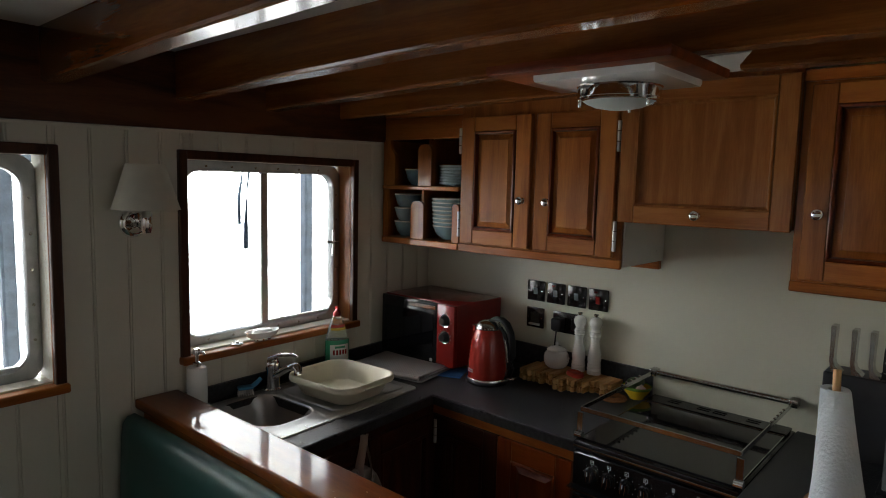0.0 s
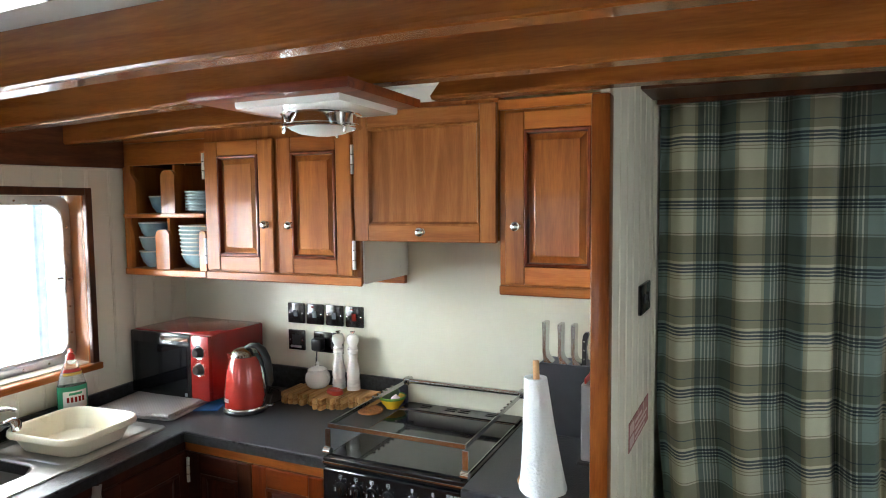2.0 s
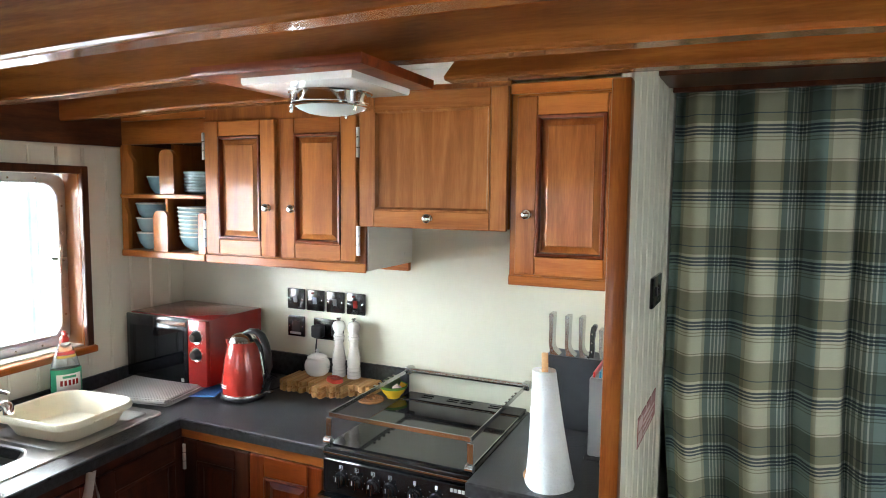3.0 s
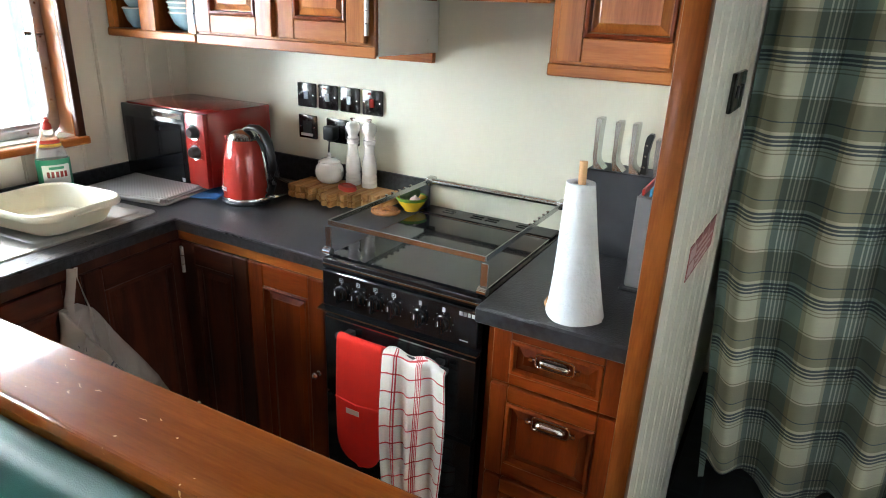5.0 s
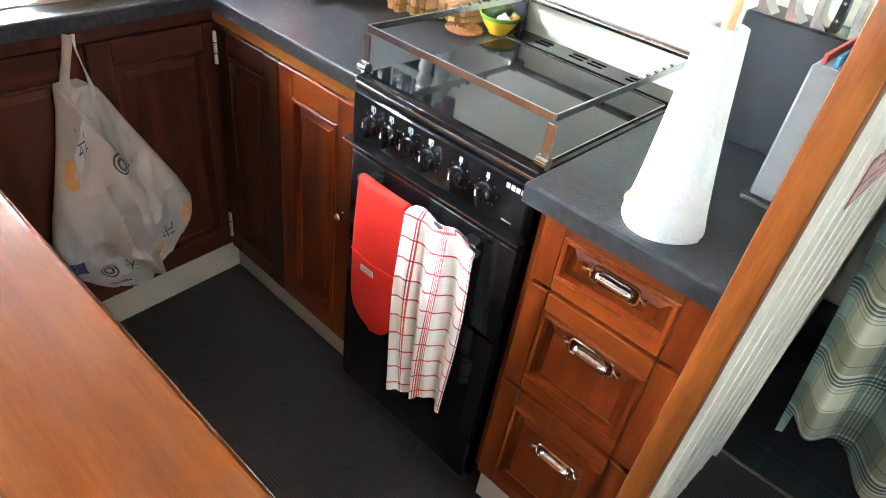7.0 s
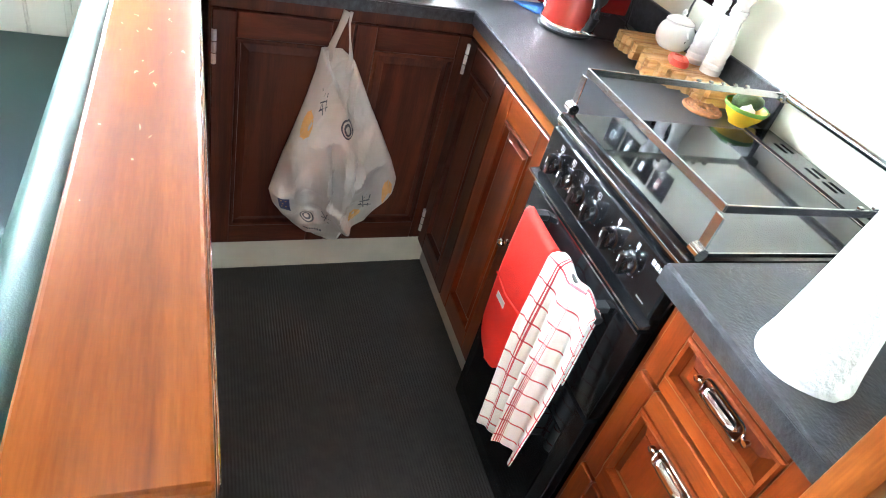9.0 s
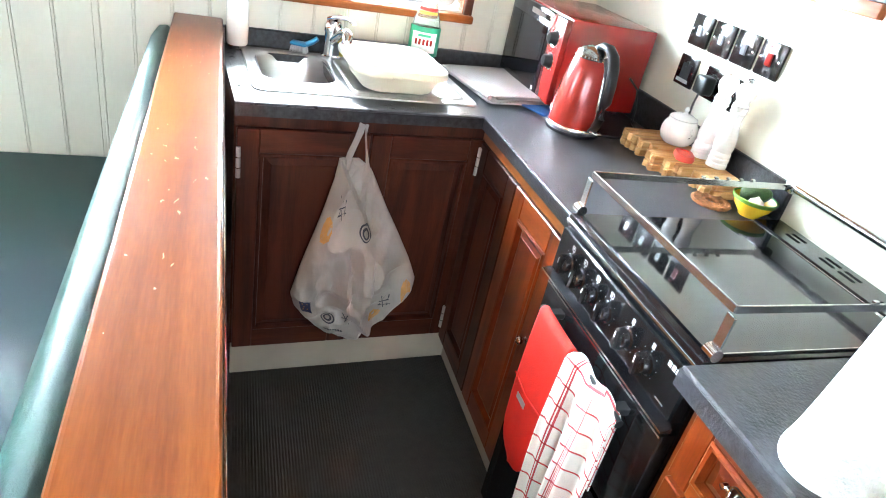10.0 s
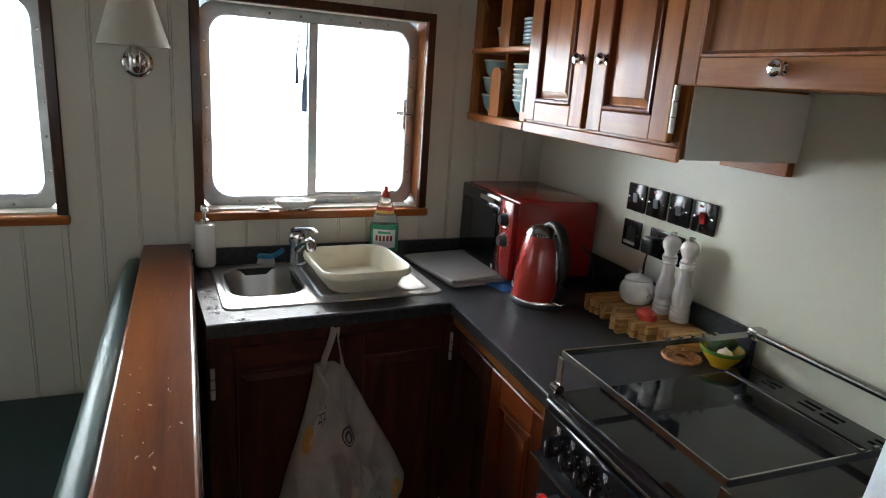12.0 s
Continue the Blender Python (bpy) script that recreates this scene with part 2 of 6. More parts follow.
ALU = surf("window_aluminium", (0.50, 0.51, 0.52), 0.42, 0.85, var=0.2, scale=14, bump=0.08)
BLACK = surf("black_enamel", (0.010, 0.010, 0.011), 0.16, var=0.3, scale=9, bump=0.01, rvar=0.06)
BLACKGLASS = surf("black_glass", (0.006, 0.006, 0.007), 0.05, var=0.2, bump=0.0, rvar=0.03, spec=0.38)
BLACKPL = surf("black_plastic", (0.014, 0.014, 0.015), 0.35, var=0.2, bump=0.03)
RED = surf("red_gloss", (0.27, 0.016, 0.013), 0.22, var=0.12, scale=5, bump=0.01, coat=0.4)
REDMETAL = surf("red_enamel", (0.36, 0.028, 0.020), 0.22, 0.12, var=0.1, bump=0.01, coat=0.6)
WHITE = surf("white_ceramic", (0.80, 0.79, 0.76), 0.18, var=0.04, bump=0.0, coat=0.3)
CREAMPL = surf("cream_enamel", (0.77, 0.72, 0.56), 0.3, var=0.05, scale=7, bump=0.01)
MAT_FLOOR = surf("dark_ribbed_matting", (0.034, 0.029, 0.026), 0.85, var=0.3, scale=30, bump=0.3, fine=300)
def ribbed(m, axis, pitch, strength):
    n, l = m.node_tree.nodes, m.node_tree.links
    p = n["Principled BSDF"]
    tc = n.new("ShaderNodeTexCoord")
    w = n.new("ShaderNodeTexWave")
    w.bands_direction = axis
    w.inputs["Scale"].default_value = 0.314 / pitch
    w.inputs["Distortion"].default_value = 0.0
    l.new(tc.outputs["Object"], w.inputs["Vector"])
    b = n.new("ShaderNodeBump")
    b.inputs["Strength"].default_value, b.inputs["Distance"].default_value = strength, 0.004
    l.new(w.outputs["Fac"], b.inputs["Height"])
    l.new(p.inputs["Normal"].links[0].from_socket, b.inputs["Normal"])
    l.new(b.outputs[0], p.inputs["Normal"])
    return m


ribbed(MAT_FLOOR, "Y", 0.009, 0.35)
PAPER = surf("paper_towel", (0.67, 0.72, 0.75), 0.95, var=0.05, scale=14, bump=0.45, fine=120)


def glass_material():
    m, n, l, p = material("window_glass")
    p.inputs["Transmission Weight"].default_value = 1.0
    p.inputs["Roughness"].default_value = 0.0
    p.inputs["IOR"].default_value = 1.05
    p.inputs["Base Color"].default_value = (0.97, 0.99, 0.99, 1)
    return m


GLASS = glass_material()


def glow_backdrop(glow):
    """Bright overcast sky over pale water, seen through the windows."""
    m, n, l, p = material("overcast_distance")
    tc = n.new("ShaderNodeTexCoord")
    ns = n.new("ShaderNodeTexNoise")
    mp = n.new("ShaderNodeMapping")
    mp.inputs["Scale"].default_value = (1, 0.7, 2.2)
    l.new(tc.outputs["Object"], mp.inputs[0])
    l.new(mp.outputs[0], ns.inputs["Vector"])
    ns.inputs["Scale"].default_value, ns.inputs["Detail"].default_value = 1.4, 6
    sp = n.new("ShaderNodeSeparateXYZ")
    l.new(tc.outputs["Object"], sp.inputs[0])
    low = n.new("ShaderNodeMapRange")
    low.inputs[1].default_value, low.inputs[2].default_value, low.inputs[3].default_value, low.inputs[4].default_value = 3.2, 4.4, 0.85, 0.0
    l.new(sp.outputs[2], low.inputs[0])
    ra = n.new("ShaderNodeValToRGB")
    ra.color_ramp.elements[0].position, ra.color_ramp.elements[1].position = 0.42, 0.62
    ra.color_ramp.elements[0].color, ra.color_ramp.elements[1].color = (0.16, 0.19, 0.22, 1), (1, 1, 1, 1)
    l.new(ns.outputs[0], ra.inputs[0])
    mx = n.new("ShaderNodeMix")
    mx.data_type = "RGBA"
    l.new(low.outputs[0], mx.inputs[0])
    mx.inputs[6].default_value = (0.93, 0.97, 1.0, 1)
    l.new(ra.outputs[0], mx.inputs[7])
    p.inputs["Base Color"].default_value = (0, 0, 0, 1)
    l.new(mx.outputs[2], p.inputs["Emission Color"])
    p.inputs["Emission Strength"].default_value = glow
    return m


# ---- the setting ----
# the ship's side runs 3.8 degrees off the cabin's square; its own frame turns about this point
WM = Matrix.Translation((0, -0.503, 0)) @ pose(0, 0, 0, 0, 0, 3.8) @ Matrix.Translation((0, 0.503, 0))
FLOOR = -0.08
CEILING = 2.10
X1, Y0 = 3.7, -3.6          # the closed sides of the cabin
WIN = (-1.324, -0.503, 1.070, 1.792)      # outer trim of the galley window: y0 y1 z0 z1
WINL = (-2.505, -1.685, 1.070, 1.785)

bm = box(-0.3, X1 + 0.2, Y0 - 0.2, 1.3, FLOOR - 0.1, FLOOR)
floor = solo("floor", bm, MAT_FLOOR, "dark ribbed rubber matting over the cabin floor", "floor", "structure")

bm = box(-0.3, X1 + 0.2, Y0 - 0.2, 1.3, CEILING, CEILING + 0.1)
solo("ceiling", bm, CEIL, "white painted deckhead between the beams", "ceiling", "structure")


def board_top(v):
    """The boards' upper ends follow the sheer of the deck edge."""
    return 1.876 + 0.0205 * (v + 0.36)


def window_wall():
    """The ship's side with two openings, lined with cream tongue-and-groove boards."""
    w = thing("wall_window", "cream painted tongue-and-groove ship side with two windows", "wall", m=WM, kind="structure")
    t0, t1 = -0.10, -0.008
    ys = [Y0 - 0.1, WINL[0] + 0.03, WINL[1] - 0.03, WIN[0] + 0.03, WIN[1] - 0.03, 0.12]
    b = None
    for i in (0, 2, 4):
        b = box(t0, t1, ys[i], ys[i + 1], FLOOR, CEILING, bm=b)
    for wn, i in ((WINL, 1), (WIN, 3)):
        b = box(t0, t1, ys[i], ys[i + 1], FLOOR, wn[2] + 0.03, bm=b)
        b = box(t0, t1, ys[i], ys[i + 1], wn[3] - 0.03, CEILING, bm=b)
    part("backing", b, CREAM, w)
    # boards, each with a bead along one edge
    y, k = 0.02, 0
    pitch = 0.108
    while y > Y0:
        a, c = y - pitch + 0.0008, y - 0.0008
        top = board_top(a)
        spans = [(a, c, FLOOR, top)]
        for wn in (WINL, WIN):
            e0, e1 = wn[0] + 0.012, wn[1] - 0.012
            if a < e1 and c > e0:
                spans = [(max(a, e0), min(c, e1), FLOOR, wn[2] + 0.012), (max(a, e0), min(c, e1), wn[3] - 0.012, top)]
                if a < e0:
                    spans.append((a, e0, FLOOR, top))
                if c > e1:
                    spans.append((e1, c, FLOOR, top))
        for p0, p1, z0, z1 in spans:
            if p1 - p0 < 0.014:
                b = box(-0.006, 0.0, p0, p1, z0, z1)
            else:
                b = box(-0.006, 0.0, p0 + 0.0085, p1, z0, z1, 0.0015)
                b = box(-0.006, 0.001, p0, p0 + 0.007, z0, z1, 0.002, bm=b)
            part("board", b, CREAM, w)
        y -= pitch
    bead = [[(x, v, board_top(v) + z) for x, z in ((-0.004, -0.010), (0.004, -0.010), (0.005, -0.005), (0.004, 0.0), (-0.004, 0.0))] for v in (Y0, -0.36)]
    part("top_bead", loft(bead, True, True), CREAM, w)
    return w


window_wall()
# the dark carlin above the boards, which takes the beam ends
carlin = [[(x, v, z) for x, z in ((-0.01, board_top(v) + 0.001), (0.020, board_top(v) + 0.001), (0.022, board_top(v) + 0.004), (0.022, CEILING), (-0.01, CEILING))] for v in (Y0, 0.02)]
solo("trim_carlin", moved(loft(carlin, True, True), WM), DARKWOOD_Y, "dark varnished carlin above the window wall", "trim", "structure")

# back wall of the galley
solo("wall_galley_back", box(-0.1, 2.03, 0.0, 0.09, FLOOR, CEILING), CREAM_WALL, "plain cream painted panel behind the counter", "wall", "structure")

# closing walls behind the camera
def far_wall():
    w = thing("wall_far_side", "cream painted far ship side with two window openings", "wall", (X1, -1.2, FLOOR), kind="structure")
    ys = [Y0, -2.55, -1.75, -1.35, -0.55, 1.2]
    b = None
    for i in (0, 2, 4):
        b = box(X1, X1 + 0.1, ys[i], ys[i + 1], FLOOR, CEILING, bm=b)
    for i in (1, 3):
        b = box(X1, X1 + 0.1, ys[i], ys[i + 1], FLOOR, 1.10, bm=b)
        b = box(X1, X1 + 0.1, ys[i], ys[i + 1], 1.76, CEILING, bm=b)
    part("panel", b, CREAM, w)


far_wall()


def aft_wall():
    w = thing("wall_aft", "cream painted aft cabin wall with a window opening", "wall", (1.8, Y0, FLOOR), kind="structure")
    xs = [-0.1, 0.55, 1.35, X1 + 0.1]
    b = None
    for i in (0, 2):
        b = box(xs[i], xs[i + 1], Y0 - 0.1, Y0, FLOOR, CEILING, bm=b)
    for i in (1,):
        b = box(xs[i], xs[i + 1], Y0 - 0.1, Y0, FLOOR, 1.08, bm=b)
        b = box(xs[i], xs[i + 1], Y0 - 0.1, Y0, 1.76, CEILING, bm=b)
    part("panel", b, CREAM, w)
    return w


aft_wall()

# bright distance outside the openings
DIST = glow_backdrop(SKY_GLOW)
DIST_AFT = glow_backdrop(SKY_GLOW * 0.09)
DIST_FAR = glow_backdrop(SKY_GLOW * 0.11)
bm = box(-9.02, -9.0, -12, 10, -3, 7)
solo("backdrop_side", bm, DIST, "bright overcast sky over pale water", "backdrop", "structure")
bm = box(-6, 9, -11.02, -11.0, -3, 7)
solo("backdrop_aft", bm, DIST_AFT, "dull overcast sky over pale water", "backdrop", "structure")
bm = box(11.0, 11.02, -12, 10, -3, 7)
solo("backdrop_far", bm, DIST_FAR, "bright overcast sky over pale water", "backdrop", "structure")


# ---- deck beams ----
def beams():
    runs = [(-0.620, ((0.02, 1.16),)), (-0.735, ((1.618, X1),))] + [(y, ((0.02, X1),)) for y in (-0.985, -1.332, -1.722, -2.08, -2.37, -2.72, -3.07)]
    w = 0.066
    for y, pieces in runs:
        for x0, x1 in pieces:
            n = 14
            sect = []
            for i in range(n + 1):
                x = x0 + (x1 - x0) * i / n
                z = 1.950 + 0.033 * math.sin(math.pi * min(x / 3.4, 1.0)) + 0.0015 * math.sin(x * 9 + y * 7)
                xt = x + (0.090 if (i == 0 and x0 > 1) else 0)
                c, h = 0.009, 0.0026
                sect.append([(x, y + c, z), (x, y + w - c, z), (x, y + w - h, z + h), (x, y + w, z + c), (xt, y + w, CEILING), (xt, y, CEILING), (x, y, z + c), (x, y + h, z + h)])
            solo("deck_beam", loft(sect, True, True), BEAM, "varnished mahogany deck beam under the white deckhead", "beam", "structure", "deck beams")


beams()


# ---- windows ----
def window(i, w, latch):
    y0, y1, z0, z1 = w
    wi = thing("window_%d" % i, "aluminium sliding window in a mahogany lined opening with dark trim", "window", m=WM, kind="structure")
    t = 0.030
    b = box(-0.004, 0.016, y0, y0 + t, z0, z1, 0.003)
    b = box(-0.004, 0.016, y1 - t, y1, z0, z1, 0.003, bm=b)
    b = box(-0.004, 0.016, y0 + t, y1 - t, z1 - t, z1, 0.003, bm=b)
    part("casing", b, DARKWOOD, wi, "dark stained casing")
    # lining of the reveal
    b = box(-0.085, -0.004, y0 + 0.012, y0 + t, z0 + 0.02, z1 - 0.012)
    b = box(-0.085, -0.004, y1 - t, y1 - 0.012, z0 + 0.02, z1 - 0.012, bm=b)
    b = box(-0.085, -0.004, y0 + t, y1 - t, z1 - t, z1 - 0.012, bm=b)
    part("lining", b, MAHOG_Z, wi, "varnished mahogany lining")
    part("window_sill", box(-0.085, 0.032, y0 - 0.004, y1 + 0.004, z0 - 0.004, z0 + 0.024, 0.006, seg=2), MAHOG_Y, wi, "varnished mahogany sill")
    # aluminium frame with rounded corners
    a0, a1, c0, c1 = y0 + t, y1 - t, z0 + 0.024, z1 - t
    turn = Matrix(((0, 0, 1, 0), (1, 0, 0, 0), (0, 1, 0, 0), (0, 0, 0, 1)))
    fw = 0.037

    def ring(inset, rad, d):
        return rrect(a0 + inset, a1 - inset, c0 + inset, c1 - inset, rad, d)
    b = loft([ring(0, 0.05, -0.092), ring(0, 0.05, -0.076), ring(0.004, 0.05, -0.073), ring(fw - 0.004, 0.06, -0.073), ring(fw, 0.06, -0.078), ring(fw, 0.06, -0.11), ring(0, 0.05, -0.11)], closed=True, m=turn)
    part("window_frame", b, ALU, wi, "dull aluminium frame with rounded corners", smooth=40)
    # backing so that the frame's corners are shut against the lining
    ym = (a0 + a1) / 2 - 0.006
    b = box(-0.099, -0.079, ym - 0.016, ym + 0.016, c0 + fw, c1 - fw, 0.003)
    part("mullion", b, ALU, wi)
    part("bottom_track", box(-0.099, -0.080, ym + 0.016, a1 - fw, c0 + fw - 0.004, c0 + fw + 0.012, 0.002), ALU, wi)
    for k, (p0, p1) in enumerate(((a0 + 0.02, ym), (ym, a1 - 0.02))):
        g = part("pane", box(-0.094 + 0.006 * k, -0.091 + 0.006 * k, p0, p1, c0 + 0.02, c1 - 0.02), GLASS, wi)
        g.visible_shadow = False
    # bolts round the frame
    screw = mesh_of("screw", lathe([(0, 0.003), (0.003, 0.003), (0.0048, 0.0012), (0.0048, 0)], 10), STEEL)
    spots = []
    for k in range(6):
        s = (k + 0.5) / 6
        spots += [(a0 + 0.07 + (a1 - a0 - 0.14) * s, c0 + 0.019), (a0 + 0.07 + (a1 - a0 - 0.14) * s, c1 - 0.019)]
    for k in range(5):
        s = (k + 0.5) / 5
        spots += [(a0 + 0.019, c0 + 0.07 + (c1 - c0 - 0.14) * s), (a1 - 0.019, c0 + 0.07 + (c1 - c0 - 0.14) * s)]
    for yy, zz in spots:
        ob = new("screw", screw)
        ob.parent = wi
        ob.matrix_basis = Matrix.Translation(Vector((-0.073, yy, zz)) - ORG[wi.name]) @ pose(0, 0, 0, 0, 90, 0)
    if latch:
        b = tube([(-0.058, a1 - fw - 0.012, z0 + 0.31), (-0.054, a1 - fw - 0.012, z0 + 0.42)], 0.006, 8)
        b = tube([(-0.074, a1 - fw - 0.036, z0 + 0.368), (-0.056, a1 - fw + 0.016, z0 + 0.368)], 0.007, 8, bm=b)
        part("latch", b, CHROME, wi, "small chrome window latch", smooth=40)
    return wi


window(1, WIN, True)
window(2, WINL, False)


# ---- parapet and bench ----
def parapet():
    """The half wall between galley and bench; it leans a little off the cabin's line."""
    m = Matrix.Translation((0.050, -1.338, FLOOR)) @ pose(0, 0, 0, 0, 0, 1.0)
    p = thing("half_wall", "half wall with a worn varnished mahogany cap between galley and bench", "half wall", m=m, kind="structure")
    top = 0.988 - FLOOR
    part("body", box(0.03, 1.90, -0.122, -0.015, 0, top - 0.03), MAHOG_X, p)
    b = box(0.012, 1.938, -0.144, 0.0, top - 0.032, top, 0.007, seg=3)
    part("cap", b, CAP, p, "worn and scratched varnished cap")
    part("edge_strip", box(0.10, 1.93, 0.0015, 0.004, top - 0.03, top - 0.008, 0.001), CHROME, p, "thin bright edge strip")
    return m


def cap_material():
    m = wood("worn_cap", (0.092, 0.0200, 0.0030), (0.140, 0.034, 0.0048), (0.19, 0.052, 0.0082), "x", rough=0.30, coat=0.62, freq=9, bump=0.05)
    m.node_tree.nodes["Principled BSDF"].inputs["Coat Roughness"].default_value = 0.055
    m.node_tree.nodes["Principled BSDF"].inputs["Specular IOR Level"].default_value = 0.04
    n, l = m.node_tree.nodes, m.node_tree.links
    p = n["Principled BSDF"]
    tc = n.new("ShaderNodeTexCoord")
    mp = n.new("ShaderNodeMapping")
    mp.inputs["Scale"].default_value = (6, 24, 10)
    mp.inputs["Rotation"].default_value = (0, 0, 0.5)
    wob = n.new("ShaderNodeTexNoise")
    wob.inputs["Scale"].default_value, wob.inputs["Detail"].default_value = 38, 2
    l.new(tc.outputs["Object"], wob.inputs["Vector"])
    wa = n.new("ShaderNodeVectorMath")
    wa.operation = "MULTIPLY_ADD"
    l.new(wob.outputs["Color"], wa.inputs[0])
    wa.inputs[1].default_value = (0.05, 0.03, 0)
    l.new(tc.outputs["Object"], wa.inputs[2])
    l.new(wa.outputs[0], mp.inputs[0])
    v = n.new("ShaderNodeTexVoronoi")
    v.voronoi_dimensions = "2D"
    v.inputs["Scale"].default_value = 1.6
    l.new(mp.outputs[0], v.inputs["Vector"])
    less = n.new("ShaderNodeMath")
    less.operation = "LESS_THAN"
    l.new(v.outputs["Distance"], less.inputs[0])
    less.inputs[1].default_value = 0.034
    ns = n.new("ShaderNodeTexNoise")
    ns.inputs["Scale"].default_value = 4.0
    l.new(tc.outputs["Object"], ns.inputs["Vector"])
    gt = n.new("ShaderNodeMath")
    gt.operation = "GREATER_THAN"
    l.new(ns.outputs[0], gt.inputs[0])
    gt.inputs[1].default_value = 0.47
    mu = n.new("ShaderNodeMath")
    mu.operation = "MULTIPLY"
    l.new(less.outputs[0], mu.inputs[0])
    l.new(gt.outputs[0], mu.inputs[1])
    mx = n.new("ShaderNodeMix")
    mx.data_type = "RGBA"
    old = p.inputs["Base Color"].links[0].from_socket
    l.new(mu.outputs[0], mx.inputs[0])
    l.new(old, mx.inputs[6])
    mx.inputs[7].default_value = (0.46, 0.27, 0.15, 1)
    l.new(mx.outputs[2], p.inputs["Base Color"])
    return m


CAP = cap_material()
PM = parapet()


def bench():
    b = thing("bench", "green vinyl upholstered bench with a padded back", "bench", m=PM @ Matrix.Translation((0, 0.014, 0)))
    prof = [(-0.150, 0.30), (-0.150, 1.00), (-0.158, 1.025), (-0.176, 1.040), (-0.200, 1.036), (-0.216, 1.015), (-0.222, 0.97), (-0.232, 0.75), (-0.245, 0.50)]
    outl = []
    for i, x in enumerate((0.025, 0.05, 0.12, 1.80, 1.865, 1.89)):
        k = (0.75, 0.95, 1, 1, 0.95, 0.8)[i]
        outl.append([(x, -0.15 + (y + 0.15) * k, 0.3 + (z - 0.3) * (1 - (1 - k) * 0.12)) for y, z in prof])
    part("back_cushion", loft(outl, True, True), GREEN, b, "padded green vinyl back", smooth=60)
    part("seat_cushion", box(0.03, 1.88, -0.78, -0.235, 0.42, 0.585, 0.03, seg=4), GREEN_SEAT, b, "dark green vinyl seat", smooth=60)
    part("base", box(0.04, 1.86, -0.74, -0.16, 0.0, 0.42), MAHOG_X, b)


bench()


# ---- cabinet pieces ----
def face(axis, at):
    """Maps (u, v, w) = (along, up, outward) on to a front that faces -y at y=at or +x at x=at."""
    if axis == "y":
        return Matrix(((1, 0, 0, 0), (0, 0, -1, at), (0, 1, 0, 0), (0, 0, 0, 1)))
    return Matrix(((0, 0, 1, at), (1, 0, 0, 0), (0, 1, 0, 0), (0, 0, 0, 1)))


def panel_door(parent, name, u0, u1, v0, v1, m, stile=0.055, rail=0.055, raised=True, label="", th=0.018, woods=None):
    """A framed door: the panel is the door's own mesh, its stiles and rails are parts of it."""
    wz = woods or MAHOG_Z
    wr = {"mahogany_upright": MAHOG_X, "mahogany_red_shaded": MAHOG_RED_SHADED_Y if m[0][0] == 0 else MAHOG_RED_SHADED_X, "mahogany_deep": MAHOG_DEEP_X, "mahogany_pale": MAHOG_PALE_X}[wz.name]
    a0, a1, c0, c1 = u0 + stile, u1 - stile, v0 + rail, v1 - rail

    def o(i, w):
        return [(a0 + i, c0 + i, w), (a1 - i, c0 + i, w), (a1 - i, c1 - i, w), (a0 + i, c1 - i, w)]
    if raised:
        b = loft([o(0.0128, 0.001), o(0.0130, 0.0062), o(0.016, 0.006), o(0.033, 0.014), o(0.034, 0.0155)], cap1=True)
    else:
        b = loft([o(0, 0.001), o(0, th + 0.001), o(0.005, th + 0.002), o(0.012, 0.010), o(0.013, 0.010)], cap1=True)
    d = part(name, moved(b, m), wz, parent, label)
    if raised:
        b = loft([o(0, 0.001), o(0, th + 0.001), o(0.004, th + 0.004), o(0.010, th + 0.003), o(0.0126, 0.007), o(0.0127, 0.001)])
        part("moulding", moved(b, m), MAHOG_DEEP if wz.name == "mahogany_upright" else wz, d, "dark red glazed moulding" if wz.name == "mahogany_upright" else "")
    part("stile", moved(box(u0, u0 + stile, v0, v1, 0, th, 0.003), m), wz, d)
    part("stile", moved(box(u1 - stile, u1, v0, v1, 0, th, 0.003), m), wz, d)
    part("rail", moved(box(u0 + stile, u1 - stile, v0, v0 + rail, 0, th - 0.0006, 0.0025), m), wr, d)
    part("rail", moved(box(u0 + stile, u1 - stile, v1 - rail, v1, 0, th - 0.0006, 0.0025), m), wr, d)
    return d


def knob(parent, u, v, w, m, r=0.016):
    b = lathe([(0, 0.026), (r * 0.55, 0.0255), (r * 0.9, 0.022), (r, 0.017), (r * 0.85, 0.012), (r * 0.4, 0.009), (r * 0.4, 0.002), (r * 0.75, 0.0)], 20, m=Matrix.Translation((u, v, w)))
    return part("knob", moved(b, m), CHROME, parent, "polished chrome knob", smooth=50)


def hinge(parent, u, v0, v1, w, m):
    b = tube([(u, v0, w), (u, v1, w)], 0.0065, 10)
    h = part("hinge", moved(b, m), HINGE, parent, "satin steel hinge", smooth=50)
    for k in (0.33, 0.67):
        z = v0 + (v1 - v0) * k
        part("knuckle", moved(tube([(u, z - 0.0012, w), (u, z + 0.0012, w)], 0.0070, 10), m), STEEL, h, smooth=50)


HINGE = surf("satin_steel", (0.62, 0.61, 0.58), 0.42, 0.55, var=0.08, bump=0.0)
FY = -0.345   # carcass fronts of the wall cupboards


